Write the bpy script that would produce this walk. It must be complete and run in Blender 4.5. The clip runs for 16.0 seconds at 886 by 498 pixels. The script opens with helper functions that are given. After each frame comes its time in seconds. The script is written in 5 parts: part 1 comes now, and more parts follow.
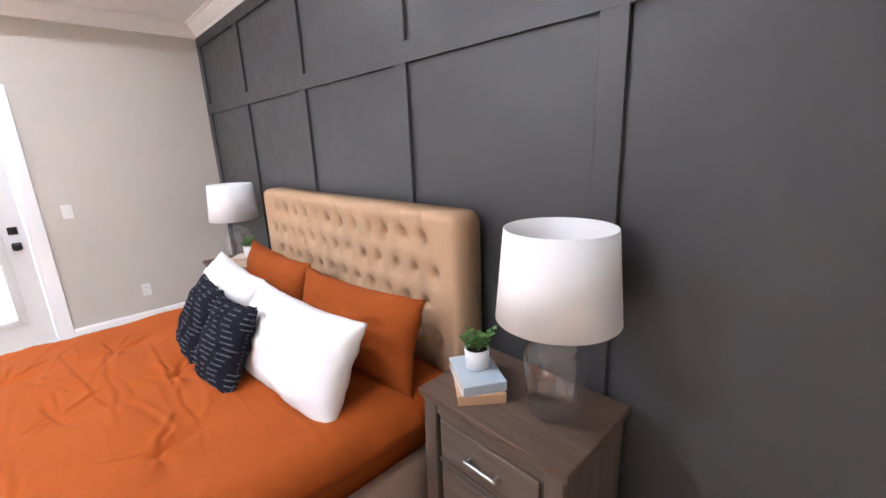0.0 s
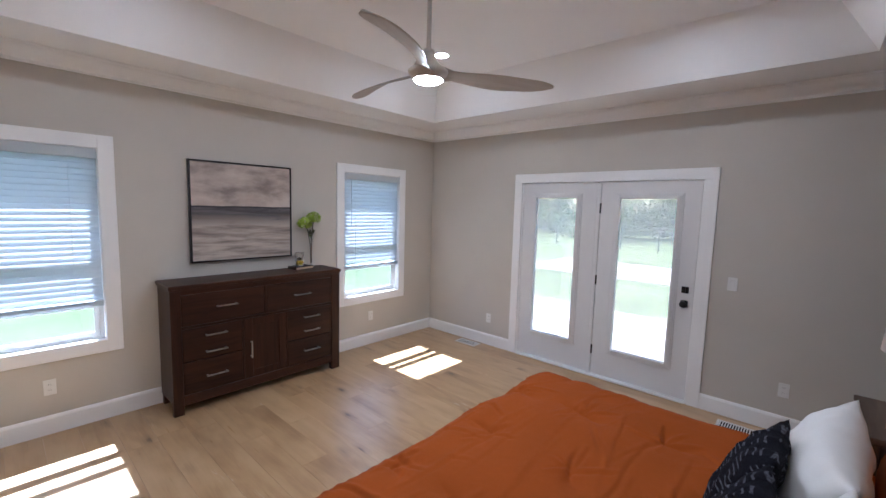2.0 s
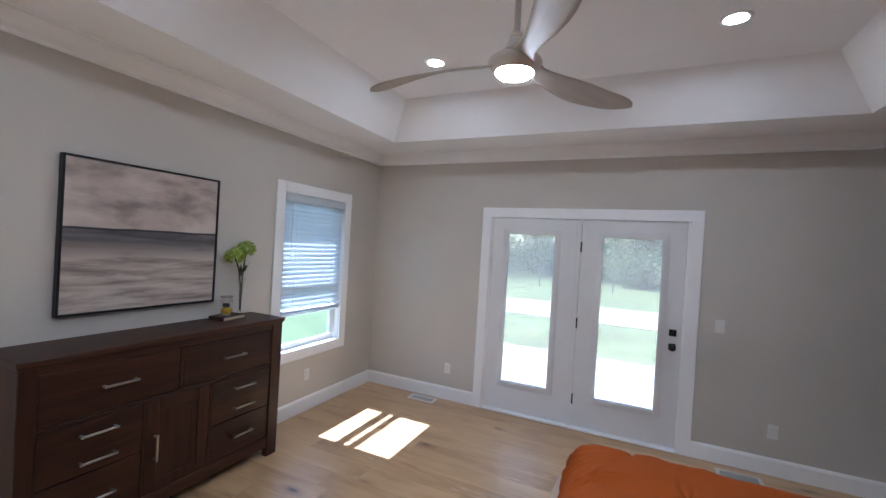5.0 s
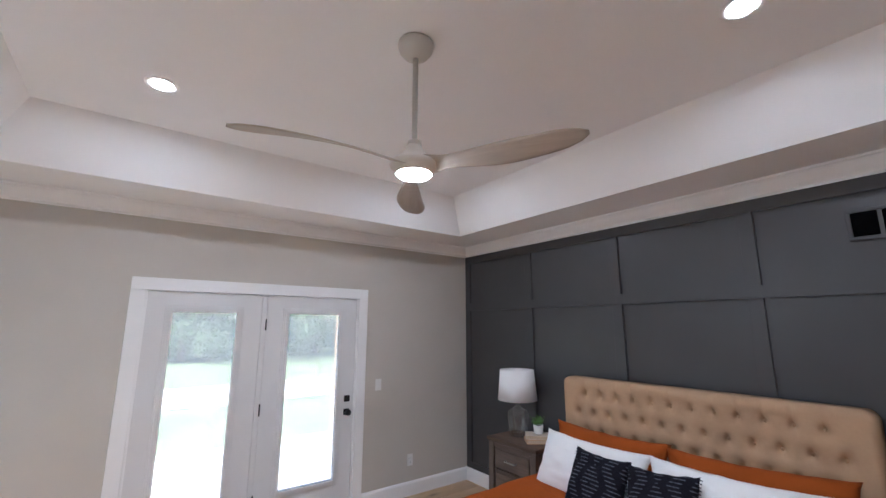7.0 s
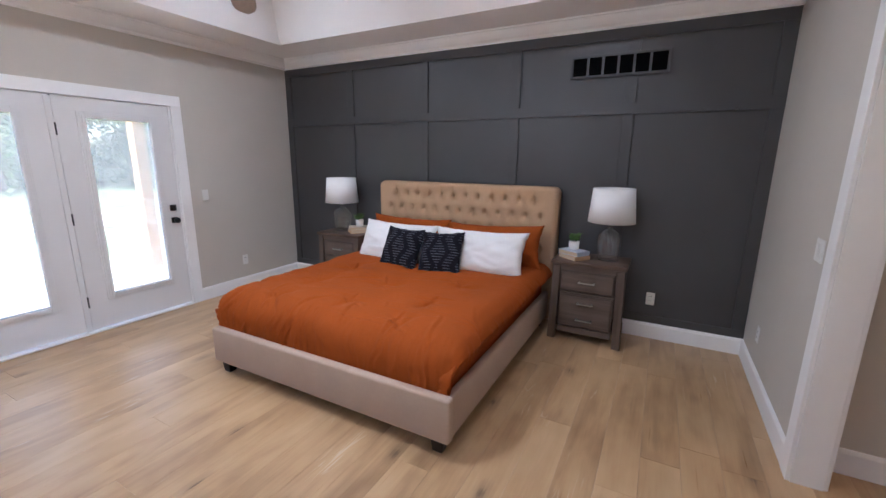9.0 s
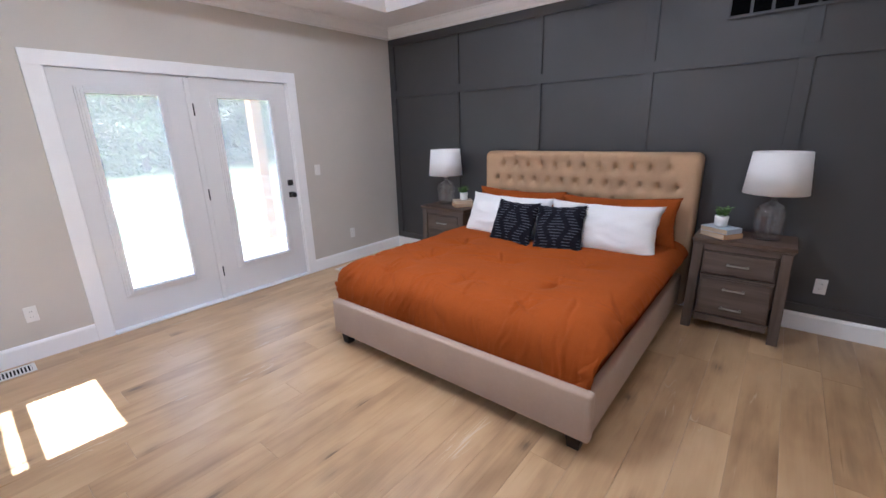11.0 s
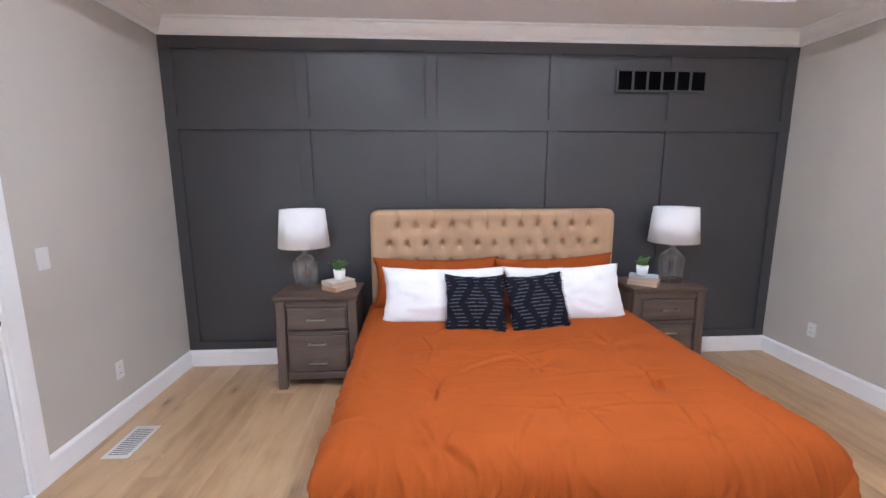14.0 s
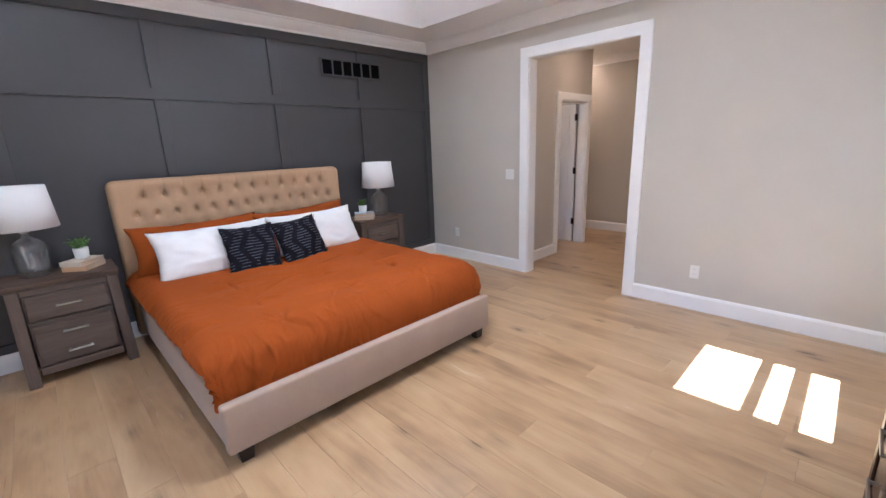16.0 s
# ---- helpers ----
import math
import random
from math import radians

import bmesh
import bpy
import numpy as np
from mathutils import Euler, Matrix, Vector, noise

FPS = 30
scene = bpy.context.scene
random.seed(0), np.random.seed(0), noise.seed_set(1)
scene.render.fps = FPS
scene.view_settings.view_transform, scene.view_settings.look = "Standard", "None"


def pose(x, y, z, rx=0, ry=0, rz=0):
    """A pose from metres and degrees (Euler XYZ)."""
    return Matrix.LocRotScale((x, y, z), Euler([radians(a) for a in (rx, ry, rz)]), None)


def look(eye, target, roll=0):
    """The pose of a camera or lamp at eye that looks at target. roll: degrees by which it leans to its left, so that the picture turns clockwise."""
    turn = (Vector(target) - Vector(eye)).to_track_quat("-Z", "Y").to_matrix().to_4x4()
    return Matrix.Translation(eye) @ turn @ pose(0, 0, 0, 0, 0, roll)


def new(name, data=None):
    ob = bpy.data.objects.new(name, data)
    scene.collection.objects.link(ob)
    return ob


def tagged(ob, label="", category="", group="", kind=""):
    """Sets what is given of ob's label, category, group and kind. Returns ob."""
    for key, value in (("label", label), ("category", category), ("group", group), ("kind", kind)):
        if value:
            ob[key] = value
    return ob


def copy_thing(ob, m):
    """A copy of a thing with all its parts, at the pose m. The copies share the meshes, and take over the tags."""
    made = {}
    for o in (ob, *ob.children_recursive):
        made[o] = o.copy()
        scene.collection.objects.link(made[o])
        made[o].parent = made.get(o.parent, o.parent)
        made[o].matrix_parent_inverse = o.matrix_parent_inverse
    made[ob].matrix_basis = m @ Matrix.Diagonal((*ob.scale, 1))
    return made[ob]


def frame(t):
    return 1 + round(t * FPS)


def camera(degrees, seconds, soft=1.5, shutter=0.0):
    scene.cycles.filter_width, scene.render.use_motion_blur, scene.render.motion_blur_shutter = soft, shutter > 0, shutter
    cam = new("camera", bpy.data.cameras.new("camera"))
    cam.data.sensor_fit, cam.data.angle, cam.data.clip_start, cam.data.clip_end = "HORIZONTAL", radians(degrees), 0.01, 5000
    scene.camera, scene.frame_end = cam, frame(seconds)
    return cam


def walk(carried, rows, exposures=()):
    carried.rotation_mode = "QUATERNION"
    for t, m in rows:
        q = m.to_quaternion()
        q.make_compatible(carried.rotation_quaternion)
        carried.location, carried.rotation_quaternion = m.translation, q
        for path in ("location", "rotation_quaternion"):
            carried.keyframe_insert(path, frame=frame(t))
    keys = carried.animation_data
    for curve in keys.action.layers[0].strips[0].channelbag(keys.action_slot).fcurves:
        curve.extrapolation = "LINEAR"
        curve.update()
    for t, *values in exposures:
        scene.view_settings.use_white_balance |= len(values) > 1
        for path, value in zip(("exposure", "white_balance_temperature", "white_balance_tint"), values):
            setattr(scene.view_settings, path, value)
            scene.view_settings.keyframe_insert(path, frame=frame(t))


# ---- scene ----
cam = camera(94.6, 16.0)
PATH = [
    (0, (0.739, 0.454, 1.589), (2.066, 1.864, 1.087), -2.3),
    (0.5, (0.991, 0.779, 1.636), (1.893, 2.515, 1.221), -0.7),
    (1, (1.167, 1.043, 1.675), (1.27, 3.012, 1.34), 1.8),
    (1.5, (1.227, 1.046, 1.719), (0.501, 2.892, 1.462), 2.2),
    (1.7, (1.216, 0.967, 1.741), (0.223, 2.687, 1.502), 1.8),
    (1.8, (1.229, 0.935, 1.747), (0.117, 2.582, 1.518), 1.9),
    (2, (1.278, 0.898, 1.737), (-0.057, 2.373, 1.533), 1.6),
    (2.5, (1.391, 0.806, 1.716), (-0.308, 1.841, 1.517), 0.7),
    (3, (1.366, 0.694, 1.7), (-0.485, 1.416, 1.47), 0.2),
    (3.5, (1.156, 0.644, 1.644), (-0.71, 1.315, 1.381), 0.4),
    (4, (0.848, 0.732, 1.633), (-0.879, 1.701, 1.356), 1.3),
    (4.5, (0.469, 0.842, 1.625), (-0.909, 2.279, 1.435), 2.4),
    (5, (0.109, 0.921, 1.705), (-0.738, 2.733, 1.688), 3.4),
    (5.2, (-0.021, 0.936, 1.711), (-0.603, 2.846, 1.817), 3.6),
    (7.3, (-1.477, 1.084, 1.763), (-0.124, 2.514, 2.114), -1.4),
    (7.5, (-1.554, 1.076, 1.754), (-0.073, 2.4, 1.984), -1.4),
    (8, (-1.688, 0.957, 1.629), (0.0, 2.023, 1.52), -1.6),
    (8.2, (-1.747, 0.9, 1.594), (-0.018, 1.875, 1.35), -1.5),
    (10.3, (-1.993, 0.617, 1.539), (-0.334, 1.582, 0.975), -0.5),
    (10.5, (-1.972, 0.711, 1.521), (-0.354, 1.747, 0.963), -1.0),
    (11, (-1.89, 1.055, 1.533), (-0.412, 2.283, 0.979), -1.6),
    (11.5, (-1.772, 1.437, 1.516), (-0.406, 2.793, 0.974), -1.5),
    (12, (-1.615, 1.85, 1.527), (-0.344, 3.303, 1.005), -0.9),
    (12.5, (-1.536, 2.302, 1.504), (-0.16, 3.664, 1.001), 0.1),
    (13, (-1.381, 2.668, 1.475), (0.258, 3.715, 1.008), 0.4),
    (13.3, (-1.31, 2.862, 1.473), (0.501, 3.612, 1.079), 0.6),
    (13.5, (-1.289, 2.928, 1.529), (0.6, 3.449, 1.128), 0.4),
    (14, (-1.386, 3.168, 1.545), (0.583, 3.042, 1.217), -0.1),
    (14.5, (-1.448, 3.395, 1.462), (0.428, 2.764, 1.177), -2.1),
    (15, (-1.716, 3.575, 1.533), (-0.055, 2.529, 1.149), -2.6),
    (15.5, (-1.973, 3.776, 1.527), (-0.454, 2.551, 1.087), -2.8),
    (16, (-2.163, 3.918, 1.494), (-0.775, 2.565, 1.002), -2.2),
]
EXPOSURES = [(0, 4.65, 5200, 12), (0.8, 3.95, 5200, 12), (1.1, 3.75, 5150, 12), (1.5, 3.3, 5050, 11), (2.0, 3.05, 5000, 11), (2.5, 2.87, 4950, 11), (3.0, 2.87, 4900, 10), (3.5, 2.87, 4870, 10), (4.0, 2.7, 4850, 9), (4.6, 2.7, 4850, 9), (5.2, 3.05, 4850, 9), (7.5, 3.35, 5000, 11), (8.2, 3.45, 5000, 12), (10.5, 3.63, 5000, 12), (11.5, 3.58, 5000, 12), (12.5, 3.3, 5050, 12), (13.3, 3.5, 5050, 12), (14.0, 4.12, 5000, 12), (14.5, 4.28, 5000, 12), (15.2, 4.05, 5000, 12), (16, 3.85, 5000, 12)]
walk(cam, [(t, look(eye, target, roll)) for t, eye, target, roll in PATH], EXPOSURES)


# ---- sun, sky ----
world = bpy.data.worlds.new("sky")
scene.world = world
world.use_nodes = True
sky = world.node_tree.nodes.new("ShaderNodeTexSky")
sky.sky_type, sky.sun_disc = "NISHITA", False
sky.sun_elevation, sky.sun_rotation = radians(53.7), radians(270)
backdrop = world.node_tree.nodes["Background"]
backdrop.inputs["Strength"].default_value = 0.15
world.node_tree.links.new(sky.outputs["Color"], backdrop.inputs["Color"])
sun = new("sun", bpy.data.lights.new("sun", "SUN"))
sun.data.energy, sun.data.angle, sun.data.color = 4.7, radians(0.5), (1.0, 0.965, 0.91)
sun.matrix_world = look((-10, 2.5, 13.6), (0, 2.5, 0))


# ---- materials ----
def mat_base(name, rough=0.5, metal=0.0):
    m = bpy.data.materials.new(name)
    m.use_nodes = True
    b = m.node_tree.nodes["Principled BSDF"]
    b.inputs["Roughness"].default_value, b.inputs["Metallic"].default_value = rough, metal
    return m, m.node_tree, b


def node(tree, kind, **values):
    n = tree.nodes.new("ShaderNode" + kind)
    for k, v in values.items():
        n.inputs[k].default_value = v
    return n


def mathn(tree, op, a, b=None):
    n = tree.nodes.new("ShaderNodeMath")
    n.operation = op
    for i, v in enumerate((a, b)):
        if v is None:
            continue
        if isinstance(v, (int, float)):
            n.inputs[i].default_value = v
        else:
            tree.links.new(v, n.inputs[i])
    return n.outputs[0]


def ramp(tree, fac, *stops):
    r = tree.nodes.new("ShaderNodeValToRGB")
    while len(r.color_ramp.elements) < len(stops):
        r.color_ramp.elements.new(0.5)
    for e, (p, c) in zip(r.color_ramp.elements, stops):
        e.position, e.color = p, (*c, 1)
    tree.links.new(fac, r.inputs["Fac"])
    return r.outputs["Color"]


def coords(tree, scale=(1, 1, 1), kind="Object", shift=None):
    c = tree.nodes.new("ShaderNodeTexCoord")
    src = c.outputs["Object"]
    if kind == "World":
        src = tree.nodes.new("ShaderNodeNewGeometry").outputs["Position"]
    if shift is not None:
        add = tree.nodes.new("ShaderNodeVectorMath")
        add.operation = "ADD"
        tree.links.new(src, add.inputs[0])
        tree.links.new(shift, add.inputs[1])
        src = add.outputs[0]
    mp = tree.nodes.new("ShaderNodeMapping")
    mp.inputs["Scale"].default_value = scale
    tree.links.new(src, mp.inputs["Vector"])
    return mp.outputs["Vector"]


def noise_tex(tree, vec, scale, detail=4.0, rough=0.55, distort=0.0):
    n = node(tree, "TexNoise", Scale=scale, Detail=detail, Roughness=rough, Distortion=distort)
    tree.links.new(vec, n.inputs["Vector"])
    return n.outputs["Fac"]


def bump(tree, bsdf, height, strength=0.2, dist=0.002):
    b = node(tree, "Bump", Strength=strength, Distance=dist)
    tree.links.new(height, b.inputs["Height"])
    tree.links.new(b.outputs["Normal"], bsdf.inputs["Normal"])


def shade(c, f):
    return tuple(min(1.0, v * f) for v in c)


def plain(name, color, rough=0.5, metal=0.0, vary=0.06, scale=3.0, fine=180.0, strength=0.12, kind="World"):
    """Paint, plastic or metal: broad tone drift, fine grain in the relief and the gloss."""
    m, t, b = mat_base(name, rough, metal)
    v = coords(t, kind=kind)
    broad, grain = noise_tex(t, v, scale, 5), noise_tex(t, v, fine, 3)
    t.links.new(ramp(t, broad, (0.3, shade(color, 1 - vary)), (0.7, shade(color, 1 + vary))), b.inputs["Base Color"])
    r = ramp(t, noise_tex(t, v, scale * 4, 4), (0.3, (rough - 0.06,) * 3), (0.7, (min(1, rough + 0.06),) * 3))
    t.links.new(r, b.inputs["Roughness"])
    bump(t, b, grain, strength, 0.0015)
    return m


def fabric(name, color, weave=900.0, vary=0.1, sheen=0.15, strength=0.35, rough=0.9):
    m, t, b = mat_base(name, rough)
    v = coords(t)
    broad, mid = noise_tex(t, v, 5, 5), noise_tex(t, v, 60, 4)
    w1 = node(t, "TexWave", Scale=weave / 6.28, Distortion=1.5, Detail=1.0)
    w2 = node(t, "TexWave", Scale=weave / 6.28, Distortion=1.5, Detail=1.0)
    w1.bands_direction, w2.bands_direction = "Y", "Z"
    t.links.new(v, w1.inputs["Vector"]), t.links.new(v, w2.inputs["Vector"])
    threads = mathn(t, "ADD", w1.outputs["Fac"], w2.outputs["Fac"])
    tone = mathn(t, "ADD", mathn(t, "MULTIPLY", broad, 0.7), mathn(t, "MULTIPLY", mid, 0.3))
    t.links.new(ramp(t, tone, (0.3, shade(color, 1 - vary)), (0.7, shade(color, 1 + vary))), b.inputs["Base Color"])
    b.inputs["Sheen Weight"].default_value, b.inputs["Specular IOR Level"].default_value = sheen, 0.15
    bump(t, b, threads, strength, 0.0006)
    return m


def wood(name, dark, light, axis="Y", rough=0.45, scale=1.0, spec=0.28):
    """Stained timber with the grain along an axis of the piece."""
    m, t, b = mat_base(name, rough)
    b.inputs["Specular IOR Level"].default_value = spec
    info = t.nodes.new("ShaderNodeObjectInfo")
    off = t.nodes.new("ShaderNodeCombineXYZ")
    for i in range(3):
        t.links.new(mathn(t, "MULTIPLY", info.outputs["Random"], 17.0 + 5 * i), off.inputs[i])
    s = {"X": (2, 26, 26), "Y": (26, 2, 26), "Z": (26, 26, 2)}[axis]
    v = coords(t, tuple(k * scale for k in s), shift=off.outputs[0])
    grain = noise_tex(t, v, 1.0, 8, 0.65, 0.6)
    streak = noise_tex(t, v, 0.28, 3, 0.5, 0.4)
    tone = mathn(t, "ADD", mathn(t, "MULTIPLY", grain, 0.55), mathn(t, "MULTIPLY", streak, 0.45))
    t.links.new(ramp(t, tone, (0.32, dark), (0.68, light)), b.inputs["Base Color"])
    bump(t, b, grain, 0.25, 0.001)
    return m


def thin_glass():
    """Blown glass a few millimetres thick: clear, with a bright sheen towards the edges."""
    m, t, b = mat_base("blown_glass", 0.02)
    t.nodes.remove(b)
    clear, gloss = node(t, "BsdfTransparent", Color=(0.985, 0.99, 0.99, 1)), node(t, "BsdfGlossy", Color=(1, 1, 1, 1), Roughness=0.01)
    mix, edge = t.nodes.new("ShaderNodeMixShader"), node(t, "LayerWeight", Blend=0.5)
    rim = mathn(t, "ADD", mathn(t, "MULTIPLY", mathn(t, "POWER", edge.outputs["Facing"], 3.6), 0.85), 0.115)
    t.links.new(rim, mix.inputs[0])
    t.links.new(clear.outputs[0], mix.inputs[1]), t.links.new(gloss.outputs[0], mix.inputs[2])
    t.links.new(mix.outputs[0], t.nodes["Material Output"].inputs["Surface"])
    return m


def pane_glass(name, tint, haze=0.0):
    """Thin coated window glass; haze mixes in a pale veil that stands in for glare."""
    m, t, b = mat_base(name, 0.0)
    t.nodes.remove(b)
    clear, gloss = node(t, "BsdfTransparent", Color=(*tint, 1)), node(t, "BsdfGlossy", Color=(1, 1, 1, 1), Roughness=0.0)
    veil, veiled, mix = node(t, "BsdfTranslucent", Color=(0.95, 0.84, 0.70, 1)), node(t, "MixShader", Fac=haze), t.nodes.new("ShaderNodeMixShader")
    t.links.new(clear.outputs[0], veiled.inputs[1]), t.links.new(veil.outputs[0], veiled.inputs[2])
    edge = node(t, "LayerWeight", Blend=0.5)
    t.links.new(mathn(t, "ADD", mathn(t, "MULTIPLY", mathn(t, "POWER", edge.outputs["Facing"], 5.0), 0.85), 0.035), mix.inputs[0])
    t.links.new(veiled.outputs[0], mix.inputs[1]), t.links.new(gloss.outputs[0], mix.inputs[2])
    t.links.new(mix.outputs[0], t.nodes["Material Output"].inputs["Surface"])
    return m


def leaf_cloth(m, share):
    """Lets some light through a thin leaf or slat."""
    t, b = m.node_tree, m.node_tree.nodes["Principled BSDF"]
    thru, mix = node(t, "BsdfTranslucent"), node(t, "MixShader", Fac=share)
    t.links.new(b.inputs["Base Color"].links[0].from_socket, thru.inputs["Color"])
    t.links.new(b.outputs[0], mix.inputs[1]), t.links.new(thru.outputs[0], mix.inputs[2])
    t.links.new(mix.outputs[0], t.nodes["Material Output"].inputs["Surface"])


def glowing(name, color, strength):
    m, t, b = mat_base(name, 0.5)
    b.inputs["Base Color"].default_value = (0.8, 0.8, 0.8, 1)
    b.inputs["Emission Color"].default_value, b.inputs["Emission Strength"].default_value = (*color, 1), strength
    return m


def oak_floor():
    m, t, b = mat_base("oak_planks", 0.34)
    b.inputs["Coat Weight"].default_value, b.inputs["Coat Roughness"].default_value = 0.3, 0.32
    info = t.nodes.new("ShaderNodeObjectInfo")
    off = t.nodes.new("ShaderNodeCombineXYZ")
    for i, k in enumerate((31.0, 7.0, 3.0)):
        t.links.new(mathn(t, "MULTIPLY", info.outputs["Random"], k), off.inputs[i])
    fine = noise_tex(t, coords(t, (3.0, 70, 1), "World", off.outputs[0]), 1.0, 6, 0.6, 0.3)
    cathedral = noise_tex(t, coords(t, (0.9, 6.5, 1), "World", off.outputs[0]), 1.0, 4, 0.55, 1.3)
    cloud = noise_tex(t, coords(t, (1.2, 2.6, 1), "World", off.outputs[0]), 1.3, 3)
    tone = mathn(t, "ADD", mathn(t, "MULTIPLY", fine, 0.12), mathn(t, "MULTIPLY", cathedral, 0.34))
    tone = mathn(t, "ADD", tone, mathn(t, "MULTIPLY", cloud, 0.54))
    tone = mathn(t, "ADD", tone, mathn(t, "MULTIPLY", mathn(t, "SUBTRACT", info.outputs["Random"], 0.5), 0.11))
    base = ramp(t, tone, (0.30, FLOOR_DARK), (0.48, FLOOR_MID), (0.68, FLOOR_LIGHT))
    # dark knots, drawn out along the board
    knots = node(t, "TexVoronoi", Scale=1.0)
    t.links.new(coords(t, (2.1, 4.6, 1), "World", off.outputs[0]), knots.inputs["Vector"])
    warp = mathn(t, "ADD", knots.outputs["Distance"], mathn(t, "MULTIPLY", mathn(t, "SUBTRACT", fine, 0.5), 0.25))
    spot = ramp(t, warp, (0.03, (0.85,) * 3), (0.07, (0.6,) * 3), (0.11, (0.28,) * 3), (0.26, (0.0,) * 3))
    pick = node(t, "TexNoise", Scale=0.9)
    t.links.new(coords(t, (1, 1.4, 1), "World", off.outputs[0]), pick.inputs["Vector"])
    some = ramp(t, pick.outputs["Fac"], (0.37, (0.0,) * 3), (0.44, (1.0,) * 3))
    mix = t.nodes.new("ShaderNodeMix")
    mix.data_type = "RGBA"
    t.links.new(mathn(t, "MULTIPLY", spot, some), mix.inputs["Factor"])
    t.links.new(base, mix.inputs["A"])
    mix.inputs["B"].default_value = (0.10, 0.06, 0.034, 1)
    # pale filled checks along the grain
    streak = noise_tex(t, coords(t, (1.1, 16.0, 1), "World", off.outputs[0]), 1.0, 2, 0.5, 1.0)
    thin = mathn(t, "ABSOLUTE", mathn(t, "SUBTRACT", streak, 0.5))
    where = noise_tex(t, coords(t, (1.3, 3.0, 1), "World", off.outputs[0]), 1.7, 2)
    check = mathn(t, "MULTIPLY", ramp(t, thin, (0.004, (1,) * 3), (0.014, (0,) * 3)), ramp(t, where, (0.62, (0,) * 3), (0.68, (0.75,) * 3)))
    pale = t.nodes.new("ShaderNodeMix")
    pale.data_type = "RGBA"
    t.links.new(check, pale.inputs["Factor"]), t.links.new(mix.outputs["Result"], pale.inputs["A"])
    pale.inputs["B"].default_value = (0.62, 0.50, 0.36, 1)
    t.links.new(pale.outputs["Result"], b.inputs["Base Color"])
    t.links.new(ramp(t, fine, (0.3, (0.27,) * 3), (0.7, (0.4,) * 3)), b.inputs["Roughness"])
    bump(t, b, fine, 0.12, 0.0008)
    return m


def shade_cloth():
    """Thin white cloth that lets some light through."""
    m = fabric("lamp_shade_linen", (0.95, 0.945, 0.94), 1500, 0.02, 0.0, 0.25)
    t = m.node_tree
    out, b = t.nodes["Material Output"], t.nodes["Principled BSDF"]
    tr, mix = node(t, "BsdfTranslucent", Color=(0.95, 0.945, 0.94, 1)), node(t, "MixShader", Fac=0.10)
    t.links.new(b.outputs[0], mix.inputs[1]), t.links.new(tr.outputs[0], mix.inputs[2])
    t.links.new(mix.outputs[0], out.inputs["Surface"])
    return m


def painting():
    """Abstract seascape: pale sky, a dark horizon band, grey and sand strokes below."""
    m, t, b = mat_base("canvas_paint", 0.75)
    sep = t.nodes.new("ShaderNodeSeparateXYZ")
    t.links.new(coords(t), sep.inputs[0])
    strokes = noise_tex(t, coords(t, (1, 1.3, 12)), 1.5, 6, 0.62, 0.35)
    clouds = noise_tex(t, coords(t, (1, 1.8, 4.6)), 1.5, 5, 0.55, 0.15)
    thin = noise_tex(t, coords(t, (1, 2.5, 40)), 1.0, 4, 0.6, 0.5)
    wob = mathn(t, "MULTIPLY", mathn(t, "SUBTRACT", clouds, 0.5), 0.02)
    h = mathn(t, "ADD", sep.outputs["Z"], wob)
    sky_c = ramp(t, clouds, (0.32, (0.27, 0.225, 0.20)), (0.47, (0.48, 0.40, 0.35)), (0.62, (0.62, 0.54, 0.48)))
    sea_c = ramp(t, strokes, (0.34, (0.25, 0.205, 0.18)), (0.48, (0.46, 0.385, 0.325)), (0.60, (0.61, 0.525, 0.45)))
    band_c = ramp(t, strokes, (0.35, (0.045, 0.042, 0.045)), (0.62, (0.16, 0.145, 0.15)))

    def blend(f, a, c):
        mx = t.nodes.new("ShaderNodeMix")
        mx.data_type = "RGBA"
        t.links.new(f, mx.inputs["Factor"]), t.links.new(a, mx.inputs["A"]), t.links.new(c, mx.inputs["B"])
        return mx.outputs["Result"]

    above = ramp(t, mathn(t, "MULTIPLY", mathn(t, "SUBTRACT", h, 0.045), 90.0), (0.0, (0,) * 3), (1.0, (1,) * 3))
    fade = mathn(t, "ADD", mathn(t, "MULTIPLY", mathn(t, "SUBTRACT", h, -0.14), 6.5), mathn(t, "MULTIPLY", mathn(t, "SUBTRACT", strokes, 0.5), 1.6))
    low = blend(ramp(t, fade, (0.1, (0,) * 3), (0.8, (1,) * 3)), sea_c, band_c)
    dark = ramp(t, thin, (0.66, (0,) * 3), (0.7, (0.7,) * 3))
    line_zone = mathn(t, "MULTIPLY", dark, mathn(t, "MULTIPLY", mathn(t, "GREATER_THAN", h, -0.16), 0.8))
    ink = t.nodes.new("ShaderNodeRGB")
    ink.outputs[0].default_value = (0.02, 0.02, 0.025, 1)
    low = blend(line_zone, low, ink.outputs[0])
    full = blend(above, low, sky_c)
    edge = mathn(t, "LESS_THAN", mathn(t, "ABSOLUTE", mathn(t, "SUBTRACT", h, 0.047)), 0.006)
    full = blend(mathn(t, "MULTIPLY", edge, 0.85), full, ink.outputs[0])
    t.links.new(full, b.inputs["Base Color"])
    bump(t, b, strokes, 0.4, 0.002)
    return m


